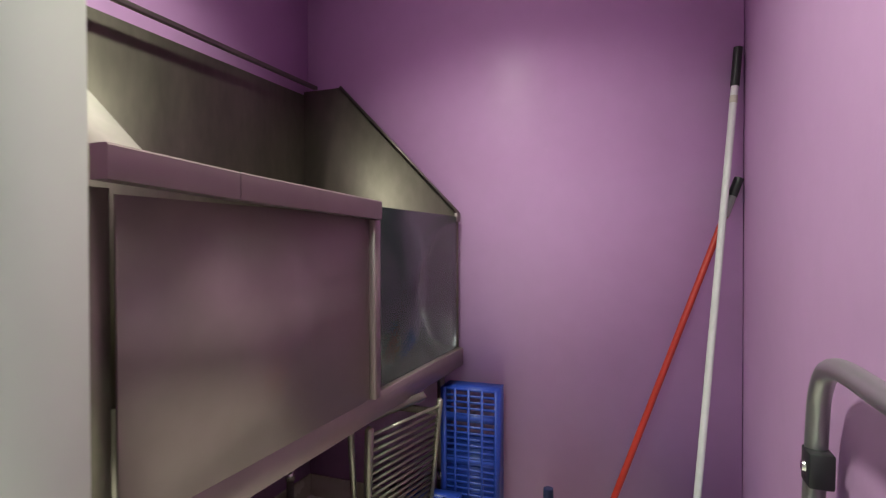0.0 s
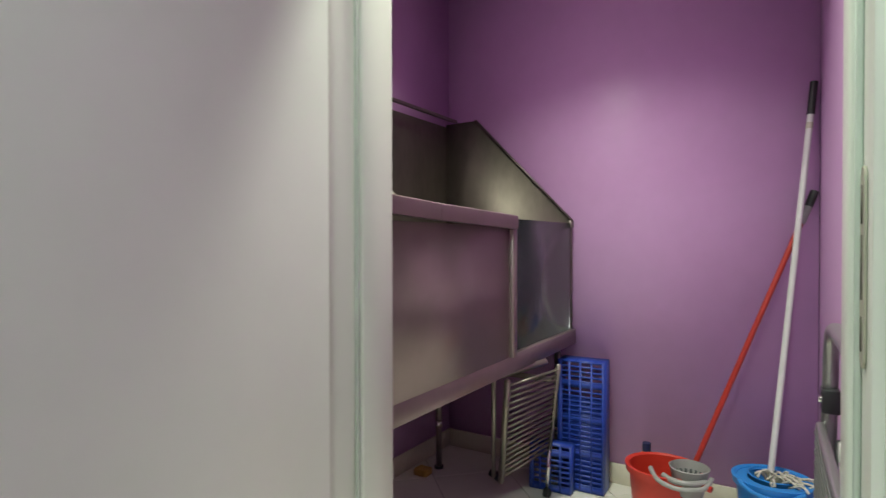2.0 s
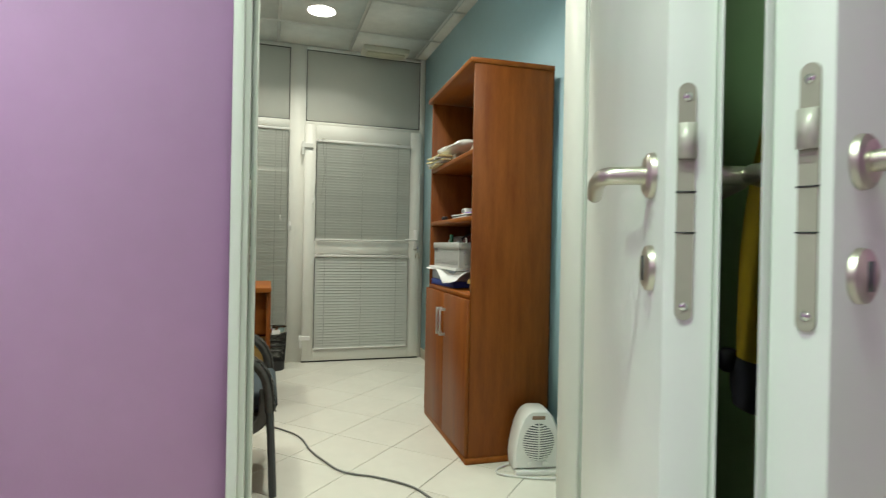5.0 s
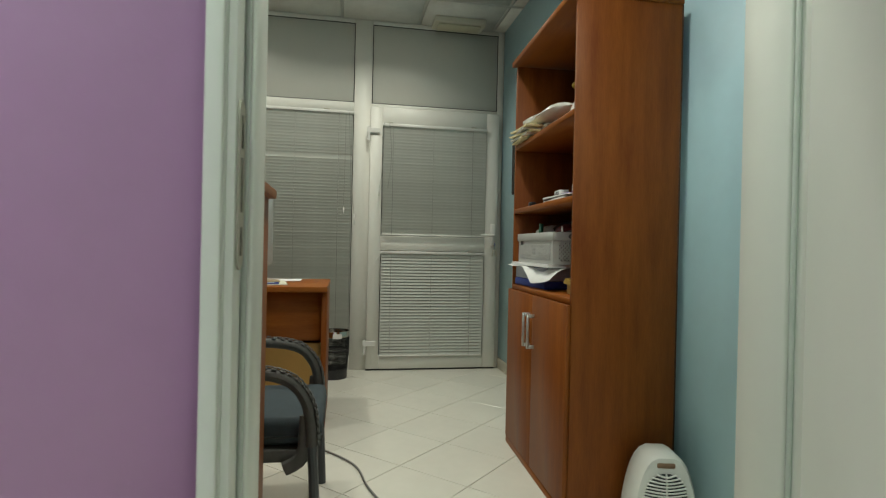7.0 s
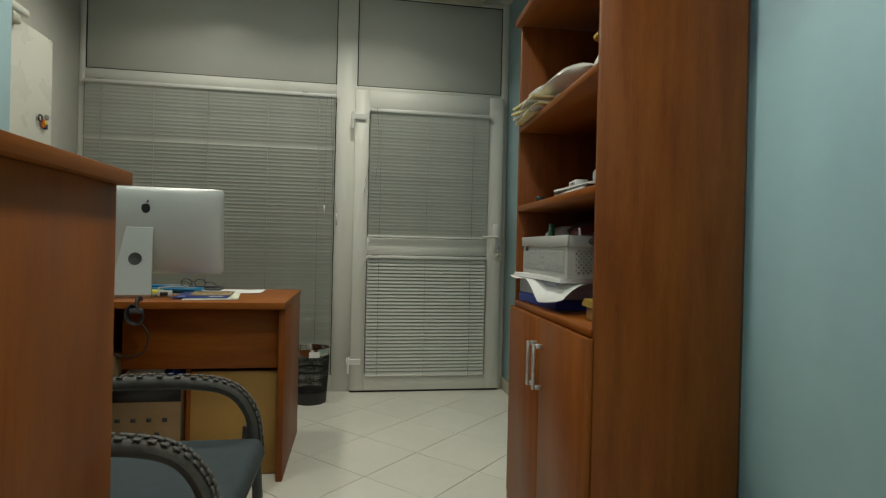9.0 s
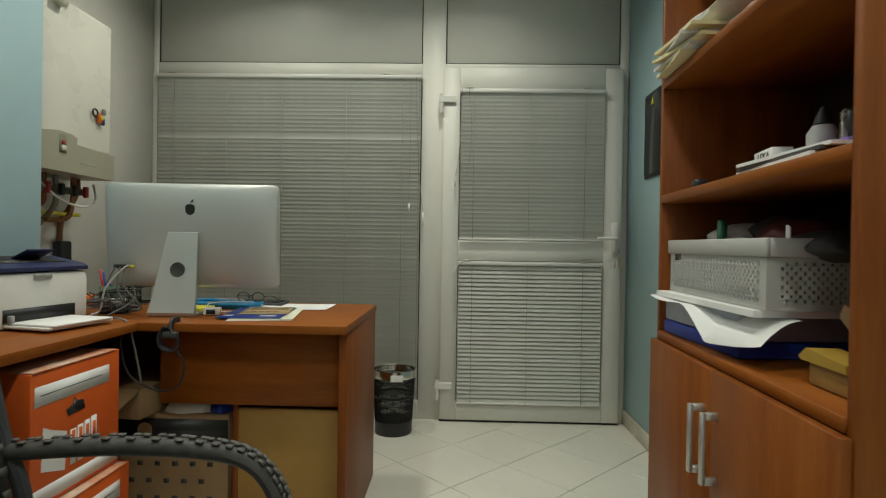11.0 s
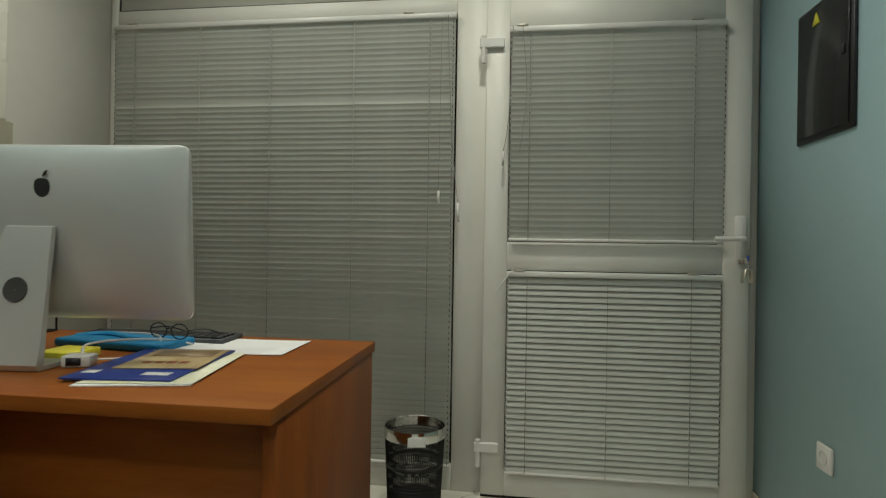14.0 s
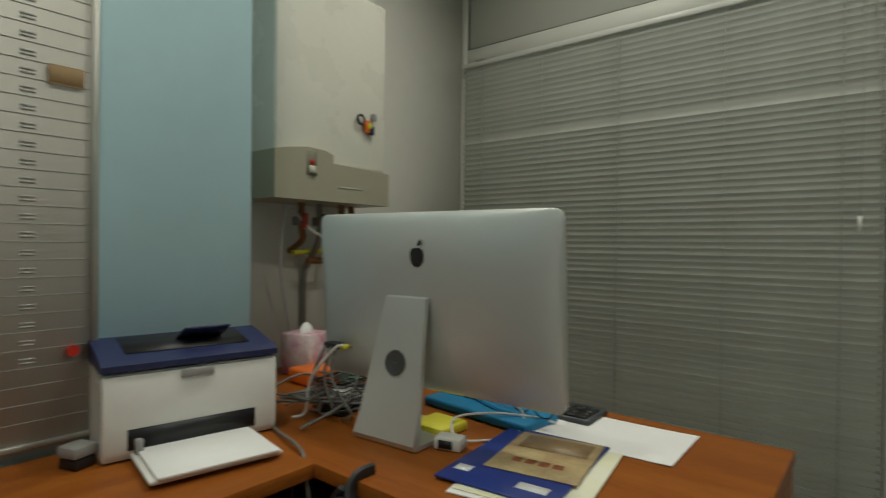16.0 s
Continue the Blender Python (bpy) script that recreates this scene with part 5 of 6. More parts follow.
folder = thing("blue_folder", pose(-3.265, -1.085, 0.7555, 0, 0, 6), "royal blue document folder lying on papers", "folder")
part("cover", slab(-0.152, 0.152, -0.108, 0.108, 0, 0.004, 0.001), FOLDER, folder)
part("badge", slab(0.095, 0.120, 0.03, 0.085, 0.0042, 0.0047), PAPER, folder, "pale wordmark bar")
part("badge", slab(0.085, 0.11, -0.095, -0.065, 0.0042, 0.0047), PAPER, folder)
bro = thing("brochure", pose(-3.30, -1.065, 0.7602, 0, 0, 10), "sepia printed brochure on the blue folder", "brochure")
part("cover", slab(-0.105, 0.10, -0.085, 0.085, 0, 0.002, 0.0005), BROCHURE, bro)
part("picture", slab(-0.09, -0.02, -0.065, 0.07, 0.0021, 0.0026), mat("sepia_picture", (0.36, 0.26, 0.14), 0.4, second=(0.20, 0.12, 0.06), scale=22), bro)
for i in range(4):
    part("title_bar", slab(0.035, 0.055, -0.05 + i * 0.026, -0.032 + i * 0.026, 0.0021, 0.0026), mat("rust_ink", (0.30, 0.08, 0.03), 0.5), bro)

pad = solid("sticky_note", slab(-3.345, -3.255, -1.375, -1.285, 0.7505, 0.772, 0.002), YELLOW, "yellow sticky note block on the desk", "note block")
charger = thing("phone_charger", pose(-3.235, -1.245, 0.7505, 0, 0, 15), "white plug adapter with a black clip", "charger")
part("body", slab(-0.02, 0.02, -0.03, 0.03, 0, 0.026, 0.006, 2), WHITE, charger)
part("socket", slab(0.0202, 0.0215, -0.018, 0.012, 0.005, 0.021), BLACK, charger)
part("cord", tube(bmesh.new(), [(-0.02, 0.0, 0.01), (-0.09, -0.03, 0.03), (-0.16, 0.03, 0.03), (-0.20, 0.12, 0.022), (-0.23, 0.16, 0.006)], 0.0028, 6, 6), CABLE_W, charger)
part("cord", tube(bmesh.new(), [(-0.02, 0.01, 0.01), (-0.06, 0.05, 0.004), (-0.12, 0.10, 0.004), (-0.22, 0.08, 0.03), (-0.28, -0.05, 0.03)], 0.0025, 6, 6), CABLE_W, charger)
tf = thing("turquoise_case", pose(-3.47, -1.33, 0.7505, 0, 0, 84), "turquoise fabric document case", "case")
part("shell", slab(-0.15, 0.17, -0.06, 0.07, 0, 0.022, 0.008, 3), TEALBLUE, tf)
part("fold", tube(bmesh.new(), [(-0.14, 0.0, 0.02), (-0.05, 0.02, 0.027), (0.06, -0.01, 0.024), (0.16, 0.02, 0.018)], 0.012, 8, 5, flat=0.5), TEALBLUE, tf)
glasses = thing("reading_glasses", pose(-3.46, -1.19, 0.773, 0, 0, 80), "black rimmed reading glasses on the turquoise case", "glasses")
for s in (-1, 1):
    bm = bmesh.new()
    tube(bm, [(s * 0.033 + 0.026 * math.cos(a), 0, 0.022 + 0.019 * math.sin(a)) for a in [2 * math.pi * i / 20 for i in range(21)]], 0.0018, 6, 0)
    part("rim", bm, BLACK, glasses)
    part("temple", tube(bmesh.new(), [(s * 0.060, 0, 0.026), (s * 0.062, 0.06, 0.022), (s * 0.060, 0.12, 0.002)], 0.0018, 6, 4), BLACK, glasses)
part("bridge", tube(bmesh.new(), [(-0.008, 0, 0.026), (0, 0, 0.029), (0.008, 0, 0.026)], 0.0018, 6, 3), BLACK, glasses)
keyb = thing("keyboard", pose(-3.59, -1.30, 0.7505, 0, 0, 92), "dark keyboard behind the computer", "keyboard")
part("case", slab(-0.21, 0.21, -0.06, 0.06, 0, 0.014, 0.003), DARK, keyb)
for r in range(4):
    for c in range(14):
        part("key", slab(-0.202 + c * 0.029, -0.177 + c * 0.029, -0.054 + r * 0.0215, -0.036 + r * 0.0215, 0.0142, 0.019), BLACK, keyb)

org = thing("mesh_organiser", pose(-3.285, -1.615, 0.7505, 0, 0, 12), "black wire mesh desk organiser full of small things", "organiser")
bm = bmesh.new()
for i in range(17):
    u = -0.075 + i * 0.15 / 16
    for y in (-0.045, 0.045):
        tube(bm, [(u, y, 0.0), (u, y, 0.075)], 0.0011, 3, 0)
for i in range(11):
    u = -0.045 + i * 0.009
    for x in (-0.075, 0.075):
        tube(bm, [(x, u, 0.0), (x, u, 0.075)], 0.0011, 3, 0)
for j in range(9):
    z = 0.004 + j * 0.009
    tube(bm, [(-0.075, -0.045, z), (0.075, -0.045, z), (0.075, 0.045, z), (-0.075, 0.045, z), (-0.075, -0.045, z)], 0.0011 if j < 8 else 0.0028, 4, 0)
part("mesh", bm, MESH, org)
part("floor", slab(-0.074, 0.074, -0.044, 0.044, 0.0, 0.003), MESH, org)
clutter = solid("desk_clutter", slab(-3.335, -3.245, -1.645, -1.585, 0.756, 0.80, 0.012, 2), PAPER, "crumpled white paper inside the mesh organiser", "paper")
bm = bmesh.new()
for k in range(7):
    p = Vector((-3.26, -1.66, 0.765))
    pts = [p + Vector((random.uniform(-0.10, 0.14), random.uniform(-0.10, 0.12), random.uniform(-0.008, 0.06))) for _ in range(5)]
    tube(bm, pts, 0.003, 6, 6)
solid("tangled_cables", bm, CABLE, "tangle of grey and white cables on the desk", "cables", "stuff")
bm = bmesh.new()
tube(bm, [(-3.10, -1.55, 0.757), (-3.20, -1.52, 0.80), (-3.28, -1.58, 0.845), (-3.24, -1.68, 0.80), (-3.12, -1.72, 0.758), (-3.06, -1.58, 0.757), (-3.022, -1.44, 0.755), (-3.008, -1.40, 0.68), (-3.02, -1.38, 0.55)], 0.0035, 6, 8)
solid("loose_cable", bm, CABLE, "grey cable looping over the desk edge", "cable")
cup = thing("pen_cup", (-3.40, -1.735, 0.7505), "mint green pen cup with pens", "pen cup")
part("cup", lathe(bmesh.new(), [(0.001, 0.0), (0.030, 0.0), (0.036, 0.085), (0.033, 0.085), (0.028, 0.004), (0.001, 0.004)], seg=24), MINT, cup)
for k, (dx, dy, mt) in enumerate(((0.010, 0.01, DEEP_BLUE), (-0.012, 0.006, BLACK), (0.0, -0.012, DEEP_BLUE), (0.014, -0.01, RED), (-0.006, 0.014, PAPER_Y))):
    part("pen", tube(bmesh.new(), [(dx * 0.6, dy * 0.6, 0.006), (dx * 2.0, dy * 2.0, 0.125 + 0.008 * k)], 0.004, 8, 0), mt, cup)
solid("orange_box", slab(-3.46, -3.33, -1.93, -1.83, 0.7505, 0.795, 0.010, 3), ORANGE_P, "orange plastic case behind the printer", "case")
tissue = thing("tissue_box", pose(-3.44, -1.99, 0.7505, 0, 0, 15) @ Matrix.Scale(0.95, 4), "flower printed tissue box on the desk", "tissue box")
part("carton", slab(-0.055, 0.055, -0.06, 0.06, 0, 0.135, 0.004), PINK, tissue)
part("tissue", drape(0.134, 0.165, 0.03, 0.02, 14, 4, 0.3), PAPER, tissue)
shelf_dark = thing("letter_tray", pose(-3.58, -1.74, 0.7505, 0, 0, 4), "black wire letter tray", "letter tray")
for z in (0.002, 0.07):
    bm = bmesh.new()
    tube(bm, [(-0.07, -0.06, z), (0.07, -0.06, z), (0.07, 0.06, z), (-0.07, 0.06, z), (-0.07, -0.06, z)], 0.003, 5, 0)
    for i in range(11):
        tube(bm, [(-0.07 + i * 0.014, -0.06, z), (-0.07 + i * 0.014, 0.06, z)], 0.0012, 4, 0)
    part("wire_shelf", bm, MESH, shelf_dark)
for x, y in ((-0.07, -0.06), (0.07, -0.06), (0.07, 0.06), (-0.07, 0.06)):
    part("post", tube(bmesh.new(), [(x, y, 0), (x, y, 0.095)], 0.003, 6, 0), MESH, shelf_dark)

# headset cable clipped on the desk edge
clip = thing("hanging_strap", (-3.012, -1.275, 0.752), "black strap and cable hanging over the desk edge", "cable")
bm = bmesh.new()
tube(bm, [(-0.04, 0.0, 0.005), (0.0, 0.0, 0.004), (0.018, 0.005, -0.02), (0.020, 0.028, -0.055), (0.020, 0.012, -0.085), (0.020, -0.022, -0.075), (0.019, -0.03, -0.04), (0.017, -0.01, -0.012)], 0.0065, 8, 6, flat=2.0)
part("strap", bm, BLACK, clip)
part("buckle", slab(0.014, 0.032, -0.020, 0.030, -0.046, -0.026, 0.004, 2), DARK, clip)
part("cable", tube(bmesh.new(), [(0.020, 0.02, -0.08), (0.022, 0.05, -0.13), (0.020, 0.03, -0.20), (0.018, -0.04, -0.215), (0.016, -0.13, -0.17), (0.014, -0.16, -0.08), (0.012, -0.155, -0.004)], 0.0032, 6, 7), BLACK, clip)

# ---- boxes under the desk ----


def archive_box(name, x, y, z, rz, w, d, h, label, torn):
    """Front face at local y = 0, looking along +y."""
    b = thing(name, pose(x, y, z, 0, 0, rz), label, "archive box", "orange archive boxes")
    part("carton", slab(-w, 0, -d, 0, 0, h, 0.004, 2), ORANGE, b)
    part("label_panel", slab(-w + 0.05, -0.012, 0.0004, 0.0016, h - 0.085, h - 0.035), PAPER, b, "white writing panel")
    part("label_line", slab(-w + 0.08, -0.03, 0.0017, 0.0022, h - 0.060, h - 0.058), INK, b)
    bm = bmesh.new()
    prism(bm, capsule(0.03, 0.075) if not torn else [(-0.03, -0.018), (0.034, -0.022), (0.040, -0.004), (0.018, 0.004), (0.010, 0.022), (0.0, 0.010), (-0.022, 0.008)], "y", 0.0005, 0.0024)
    hole_ = part("hand_hole", bm, BLACK, b, "dark torn hand hole")
    hole_.matrix_local = pose(-w * 0.47, 0.0002, h - 0.115)
    for i in range(4):
        u = -w * 0.70 + i * 0.027
        part("binder_print", slab(u, u + 0.022, 0.0004, 0.0014, 0.07, 0.175 - i * 0.004), PAPER, b, "printed white binder drawing")
        part("binder_label", slab(u + 0.005, u + 0.017, 0.0015, 0.002, 0.11, 0.16), ORANGE, b)
    bm = bmesh.new()
    prism(bm, [(-w * 0.34, 0.065), (-0.035, 0.09), (-0.04, 0.20), (-w * 0.20, 0.185), (-w * 0.36, 0.165)], "y", 0.0004, 0.0014)
    part("paper_print", bm, PAPER, b)
    part("base_band", slab(-w + 0.01, -0.01, 0.0004, 0.0014, 0.012, 0.05), PAPER, b)
    part("lid_flap", slab(-w + 0.02, -0.004, -0.14, 0.004, h + 0.0005, h + 0.004, 0.001), mat("worn_card_lid", (0.62, 0.50, 0.40), 0.7, second=(0.55, 0.14, 0.03), scale=12), b, "torn worn lid flap")
    return b


archive_box("archive_box", -2.56, -1.350, 0.0, 0, 0.35, 0.37, 0.342, "lower orange archive box with white print", False)
archive_box("archive_box", -2.55, -1.378, 0.348, -1, 0.34, 0.345, 0.340, "upper orange archive box with a torn hand hole", True)
carton = thing("cardboard_box", pose(-3.375, -1.42, 0, 0, 0, 0), "large brown cardboard box with a dark printed band", "box")
part("carton", slab(-0.22, 0.225, -0.25, 0.275, 0, 0.415, 0.004, 2), CARD, carton)
part("printed_band", slab(0.2255, 0.2266, -0.245, 0.274, 0.315, 0.395), BLACK, carton, "black printed band")
bm = bmesh.new()
lathe(bm, [(0.001, 0), (0.026, 0), (0.026, 0.001)], seg=20)
part("emblem", bm, CARD, carton).matrix_local = pose(0.2268, -0.02, 0.355, 0, 90, 0)
for r in range(4):
    for c in range(7):
        part("printed_mark", slab(0.2255, 0.2262, -0.20 + c * 0.062 + (r % 2) * 0.03, -0.18 + c * 0.062 + (r % 2) * 0.03, 0.05 + r * 0.06, 0.066 + r * 0.06), INK, carton)
part("tape", slab(-0.22, 0.2252, -0.02, 0.03, 0.4152, 0.416), mat("parcel_tape", (0.30, 0.19, 0.08), 0.25), carton)
small = thing("cardboard_box", pose(-3.22, -1.50, 0.4165, 0, 0, -6), "small open cardboard box on the larger one", "box")
part("carton", slab(-0.12, 0.15, -0.11, 0.11, 0, 0.10, 0.003), CARD, small)
part("flap", slab(0.0, 0.11, -0.10, 0.108, 0, 0.003), CARD, small).matrix_local = pose(0.148, 0, 0.100, 0, 22, 0)
bag = solid("crumpled_bag", drape(0.0, 0.055, 0.075, 0.10, 22, 6, 0.5), FILM, "crumpled translucent bag on the cardboard box", "bag")
bag.matrix_world = pose(-3.22, -1.285, 0.416, 0, 0, 30)
bag2 = solid("blue_bag", drape(0.0, 0.040, 0.05, 0.045, 18, 5, 0.5), DEEP_BLUE, "blue plastic bag on the cardboard box", "bag")
bag2.matrix_world = pose(-3.20, -1.185, 0.416)

# ---- things in the bookcase ----
S1, S2, S3 = 0.793, 1.163, 1.476


def pillow(name, x, y, z, rx, ry, h, material, label, category, rz=0):
    bm = bmesh.new()
    n = 28
    loops = []
    for k in range(9):
        v = k / 8
        s = math.sin(math.pi * (0.06 + 0.88 * v)) ** 0.55
        loops.append([(s * rx * math.copysign(abs(math.cos(a)) ** 0.6, math.cos(a)) * (1 + 0.06 * math.sin(7 * a + k)), s * ry * math.copysign(abs(math.sin(a)) ** 0.6, math.sin(a)) * (1 + 0.06 * math.cos(6 * a - k)), h * v + 0.006 * math.sin(5 * a) * s * math.sin(math.pi * v)) for a in [2 * math.pi * i / n for i in range(n)]])
    rings(bm, loops)
    ob = solid(name, bm, material, label, category)
    ob.matrix_world = pose(x, y, z, 0, 0, rz)
    return ob


for i in range(5):
    sheet("document_pouch", -2.66 + 0.012 * i, 0.315 - 0.004 * i, S3 + 0.0008 + 0.010 * i, 0.21, 0.29, 8 * (i % 3) - 6, FILM if i % 2 else PAPER_Y, "clear pouch with papers on the top shelf", "pouch", 0.008, curl=0.004)
sheet("carton_lid", -2.52, 0.34, S3 + 0.001, 0.10, 0.20, 4, CREAM, "flat cream carton under the plastic bag", "carton", 0.05)
pillow("plastic_bag", -2.52, 0.33, S3 + 0.053, 0.24, 0.125, 0.075, FILM, "white translucent plastic bag on the top shelf", "bag", 4)
orn = thing("wrapped_ornament", (-2.16, 0.275, S3), "gilded stag ornament wrapped in clear film", "ornament")
part("wrapping", drape(0.001, 0.10, 0.055, 0.055, 18, 6, 0.35), FILM, orn)
bm = bmesh.new()
tube(bm, [(0.0, 0, 0.09), (-0.01, -0.01, 0.12), (-0.02, -0.015, 0.145), (-0.045, -0.02, 0.14)], 0.013, 10, 4)
part("head", bm, GOLD, orn)
for s in (-1, 1):
    part("antler", tube(bmesh.new(), [(-0.015, s * 0.006, 0.15), (-0.01, s * 0.02, 0.17), (-0.015, s * 0.026, 0.195)], 0.0035, 6, 4), GOLD, orn)
    part("antler", tube(bmesh.new(), [(-0.010, s * 0.019, 0.168), (0.005, s * 0.026, 0.185)], 0.003, 6, 3), GOLD, orn)
med = thing("medicine_carton", pose(-2.425, 0.30, S2, 0, 0, -8), "small white and orange medicine carton", "carton")
part("carton", slab(-0.045, 0.045, -0.02, 0.02, 0, 0.062, 0.001), PAPER, med)
part("orange_band", slab(-0.0455, -0.010, -0.0212, -0.0202, 0.001, 0.040), ORANGE, med)
words("lettering", "LEKA", 0.026, INK, med, pose(0.005, -0.0208, 0.046, 90, 0, 0))
glue = thing("glue_bottle", (-2.315, 0.33, S2), "white glue bottle with a black nozzle", "bottle")
part("bottle", lathe(bmesh.new(), [(0.001, 0), (0.026, 0), (0.027, 0.075), (0.018, 0.090), (0.001, 0.092)], seg=20), WHITE, glue)
part("nozzle", lathe(bmesh.new(), [(0.017, 0.0925), (0.014, 0.105), (0.004, 0.125), (0.001, 0.126)], seg=16), BLACK, glue)
part("label", lathe(bmesh.new(), [(0.0272, 0.03), (0.0274, 0.035), (0.0274, 0.045), (0.0272, 0.05)], seg=20), mat("rust_label", (0.40, 0.10, 0.05), 0.5), glue)
for i, (mt, dz) in enumerate(((PAPER, 0.0), (mat("dark_booklet", (0.07, 0.06, 0.06), 0.4), 0.007), (PAPER, 0.012))):
    sheet("booklet", -2.24 + 0.01 * i, 0.265, S2 + 0.001 + dz, 0.26, 0.15, -4 + 3 * i, mt, "booklets stacked on the middle shelf", "booklet", 0.006)
sheet("booklet", -2.21, 0.30, S2 + 0.021, 0.14, 0.11, 6, LILAC_P, "violet plastic sleeve on the booklets", "sleeve", 0.012)
glassjar = solid("glass_jar", lathe(bmesh.new(), [(0.001, 0), (0.022, 0), (0.024, 0.05), (0.02, 0.055), (0.021, 0.05), (0.019, 0.004), (0.001, 0.004)], -2.185, 0.30, 20), GLASS, "small clear glass jar", "jar")
glassjar.location = (0, 0, S2 + 0.034)
solid("small_gadget", slab(-2.665, -2.63, 0.23, 0.262, S2 + 0.0005, S2 + 0.028, 0.008, 3), BLACK, "small black gadget on the middle shelf", "gadget")

binder = thing("document_box", pose(-2.56, 0.34, S1, 0, 0, 2), "clear document box with a blue base", "document box")
part("base", slab(-0.20, 0.17, -0.13, 0.13, 0.0005, 0.035, 0.006, 2), DEEP_BLUE, binder)
part("cover", slab(-0.195, 0.165, -0.128, 0.128, 0.0355, 0.0935, 0.006, 2), mat("milky_plastic", (0.42, 0.46, 0.55), 0.25), binder, "milky grey cover")
sheet("paper_ream", -2.53, 0.345, S1 + 0.0975, 0.47, 0.31, 1, PAPER, "papers between the document box and basket", "paper", 0.013)
bm = bmesh.new()
loops = []
for i in range(25):
    u = i / 24
    drop = 0.078 * max(0.0, min(1.0, (u - 0.43) / 0.2)) ** 1.3 * (1 - 0.45 * max(0.0, u - 0.6) / 0.4)
    row = []
    for k in range(9):
        v = k / 8
        row.append((-2.765 + 0.50 * u + 0.03 * v * (u - 0.5), 0.27 - (0.095 + 0.012 * math.sin(5 * u)) * v, S1 + 0.0965 - drop * v ** 2.2 - 0.0004 + 0.004 * math.sin(9 * u + 3 * v) * v))
    loops.append(row + [(x, y, z - 0.0008) for x, y, z in reversed(row)])
rings(bm, loops)
solid("draped_paper", bm, PAPER, "white sheet drooping over the shelf edge", "paper")
tub = thing("storage_basket", pose(-2.515, 0.350, S1 + 0.112, 0, 0, -1.5), "white perforated plastic storage basket full of oddments", "basket")
bw, bd, bh = 0.242, 0.135, 0.134
bm = bmesh.new()


def drilled(bm, place, half, gap=None):
    """A wall of small square meshes with every second one left open, under a plain band."""
    n = int(2 * half / 0.0078)
    step = 2 * half / n
    for i in range(n):
        for k in range(11):
            z0, z1 = 0.0052 + k * 0.0085, 0.0052 + (k + 1) * 0.0085
            u0, u1 = -half + i * step, -half + (i + 1) * step
            inside = 2 < i < n - 3 and 0 < k < 10
            if gap and gap[0] < (u0 + u1) / 2 < gap[1] and k > 8:
                continue
            if inside and (i + k) % 2:
                c, d = 0.20 * step, 0.0017
                for a in ((u0, u0 + c, z0, z1), (u1 - c, u1, z0, z1), (u0 + c, u1 - c, z0, z0 + d), (u0 + c, u1 - c, z1 - d, z1)):
                    bm.faces.new([bm.verts.new(place(u, z)) for u, z in ((a[0], a[2]), (a[1], a[2]), (a[1], a[3]), (a[0], a[3]))])
            else:
                bm.faces.new([bm.verts.new(place(u, z)) for u, z in ((u0, z0), (u1, z0), (u1, z1), (u0, z1))])


for sy in (-1, 1):
    drilled(bm, lambda u, z, sy=sy: (u, sy * bd, z), bw, (-bw + 0.03, -bw + 0.075))
for sx in (-1, 1):
    drilled(bm, lambda u, z, sx=sx: (sx * bw, u, z), bd)
bmesh.ops.remove_doubles(bm, verts=bm.verts, dist=0.0002)
bmesh.ops.solidify(bm, geom=bm.faces[:], thickness=0.0025)
box(bm, -bw, bw, -bd, bd, 0.0, 0.005)
TUB = mat("pale_grey_plastic", (0.44, 0.44, 0.42), 0.45, vary=0.03)
part("perforated_wall", bm, TUB, tub)
bm = bmesh.new()
for b in ((-bw - 0.006, bw + 0.006, -bd - 0.006, -bd + 0.004), (-bw - 0.006, bw + 0.006, bd - 0.004, bd + 0.006), (-bw - 0.006, -bw + 0.004, -bd + 0.0042, bd - 0.0042), (bw - 0.004, bw + 0.006, -bd + 0.0042, bd - 0.0042)):
    box(bm, *b, bh - 0.0352, bh, 0.002)
part("rim", bm, TUB, tub)
part("liner", slab(-bw + 0.006, bw - 0.006, -bd + 0.006, bd - 0.006, 0.006, bh - 0.05), mat("grey_contents", (0.24, 0.22, 0.21), 0.8, vary=0.3, scale=25), tub, "grey jumble seen through the holes")
zz = S1 + 0.112 + bh - 0.045
pillow("film_bag", -2.60, 0.345, zz, 0.085, 0.08, 0.085, FILM, "clear plastic bag in the basket", "bag")
pillow("dark_pouch", -2.50, 0.38, zz, 0.08, 0.06, 0.10, BLACK, "black pouch in the basket", "pouch", 20)
pillow("maroon_case", -2.40, 0.34, zz, 0.09, 0.07, 0.085, mat("maroon_fabric", (0.10, 0.015, 0.018), 0.6), "maroon fabric case in the basket", "case", -15)
pillow("dark_pouch", -2.30, 0.35, zz, 0.06, 0.08, 0.06, DARK, "dark grey pouch in the basket", "pouch", 10)
bm = tube(bmesh.new(), [(-2.55, 0.255, zz), (-2.548, 0.257, zz + 0.09)], 0.011, 10, 0)
solid("small_bottle", bm, mat("green_cap", (0.02, 0.16, 0.08), 0.4), "small bottle with a green cap in the basket", "bottle")
st = solid("label_stick", slab(-0.006, 0.006, -0.002, 0.002, 0.0, 0.085, 0.001), PAPER, "white plastic label standing in the basket", "label")
st.matrix_world = pose(-2.30, 0.26, zz - 0.01, 12, 22, 0)
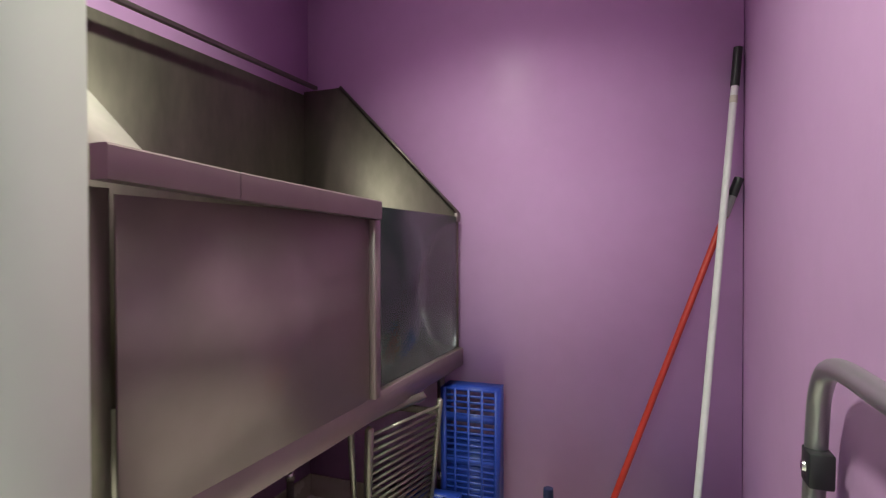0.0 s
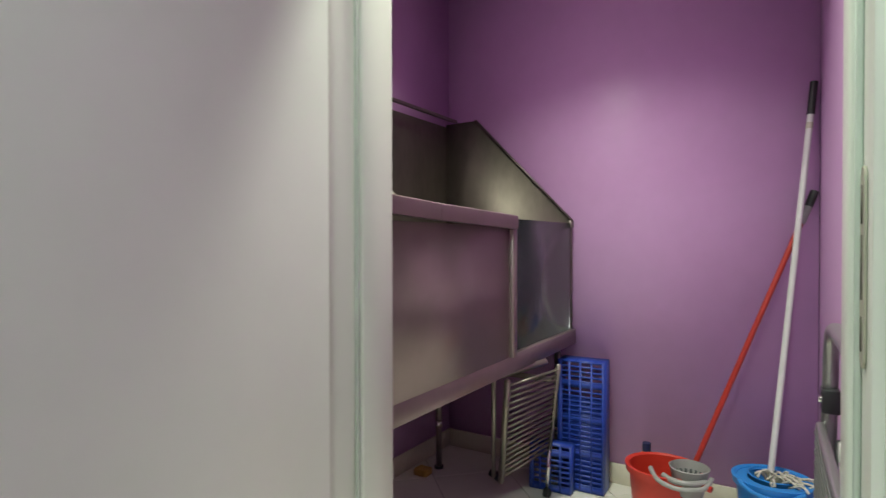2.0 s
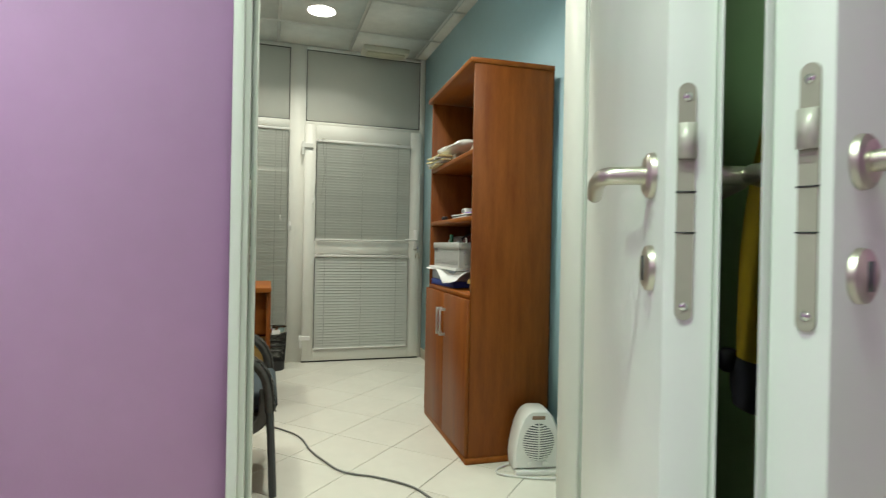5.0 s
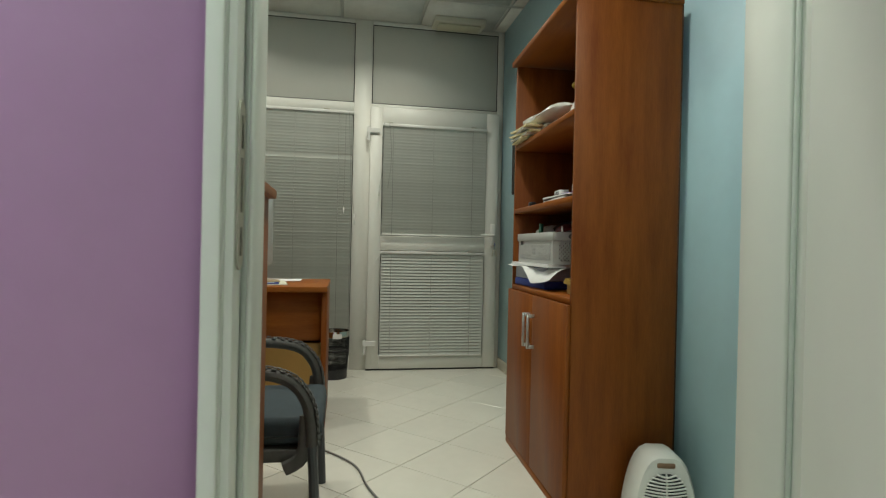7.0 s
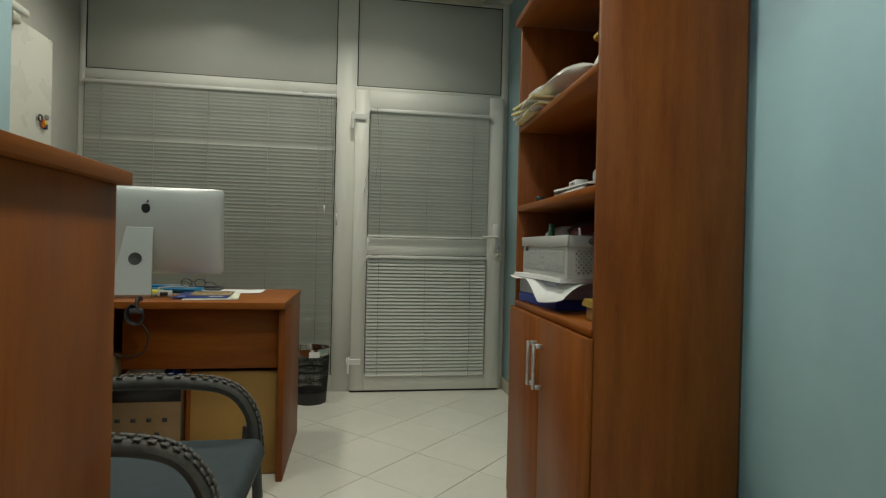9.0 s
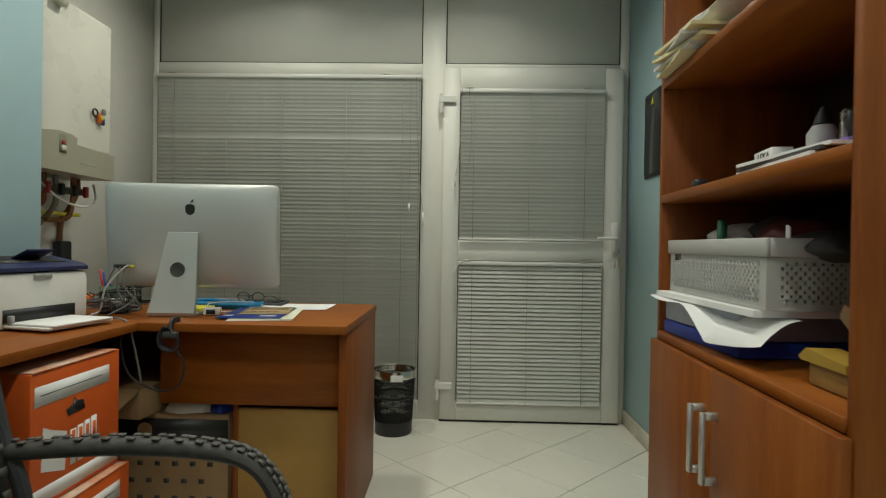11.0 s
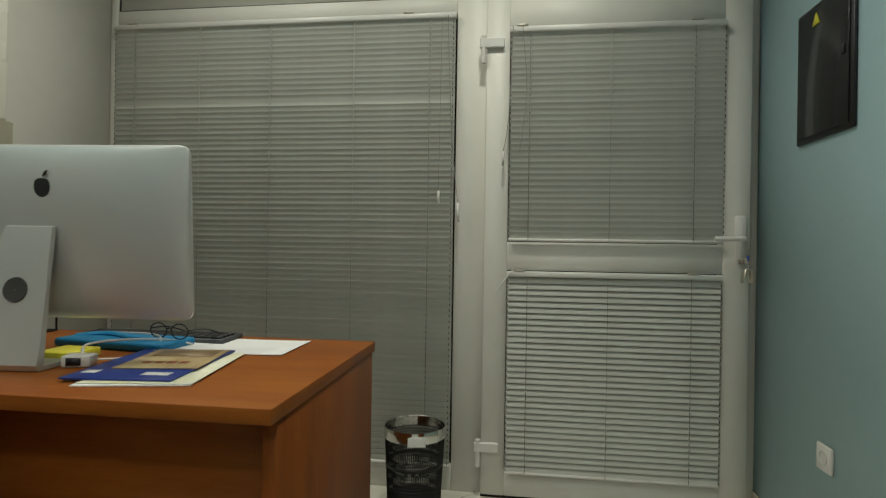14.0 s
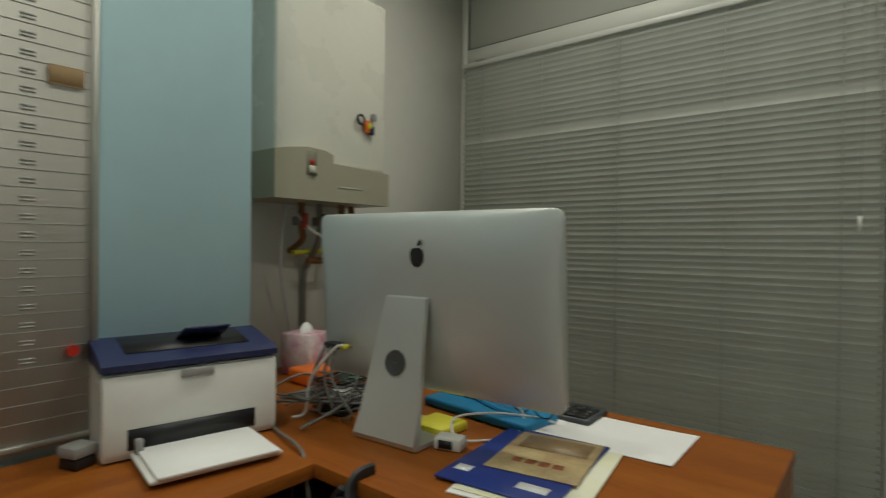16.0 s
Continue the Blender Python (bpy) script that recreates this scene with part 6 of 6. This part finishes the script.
env = thing("kraft_envelope", pose(-2.140, 0.258, S1, 0, 0, -3) @ Matrix.Diagonal((0.75, 0.8, 0.66, 1)), "brown kraft packet with a yellow bag", "packet")
part("packet", slab(-0.075, 0.068, -0.03, 0.06, 0.0005, 0.060, 0.006, 2), mat("kraft_yellow", (0.36, 0.21, 0.06), 0.55, vary=0.1, scale=8, bump=0.4, bump_scale=20), env)
bm = bmesh.new()
prism(bm, [(-0.09, 0.058), (0.068, 0.058), (0.066, 0.078), (0.02, 0.082), (-0.07, 0.092), (-0.10, 0.066)], "y", -0.038, 0.03)
part("bag", bm, mat("yellow_film", (0.44, 0.29, 0.05), 0.3, bump=0.4, bump_scale=20), env, "yellow crumpled bag")
part("card", slab(-0.085, 0.068, 0.061, 0.066, 0.0005, 0.20, 0.001), CARD, env)
bm = bmesh.new()
prism(bm, [(-0.075, 0.17), (0.0, 0.11), (0.068, 0.10), (0.068, 0.16), (-0.06, 0.205)], "y", 0.03, 0.034)
part("card_flap", bm, CARD, env)
radio = thing("small_radio", pose(-2.70, 0.36, BH, 0, 0, 14), "dark grey device lying on top of the bookcase", "device")
part("case", slab(-0.07, 0.09, -0.10, 0.06, 0.001, 0.055, 0.010, 2), DARK, radio)
part("panel", slab(-0.05, 0.07, -0.1012, -0.1002, 0.012, 0.045), BLACK, radio)

# ---- floor tiles ----
S = 0.3535
bm = slab(-S / 2 + 0.0016, S / 2 - 0.0016, -S / 2 + 0.0016, S / 2 - 0.0016, -0.0038, 0.0, 0.0012)
TILE_MESH = finish(bm, "tile", TILE, soft=False)
for i in range(-20, 21):
    for j in range(-20, 21):
        x, y = -3.56 + 0.25 * (i + j), -0.12 + 0.25 * (i - j)
        inside = (-4.6 < x < -0.7 and -2.3 < y < 0.72) or (-0.94 < x < 1.35 and -2.4 < y < 0.7) or (-1.1 < x < 0.75 and 0.5 < y < 2.4)
        if inside:
            t = new("tile", TILE_MESH)
            t.parent = GROUND
            t.matrix_local = pose(x, y, random.uniform(-0.0004, 0.0), 0, 0, 45)
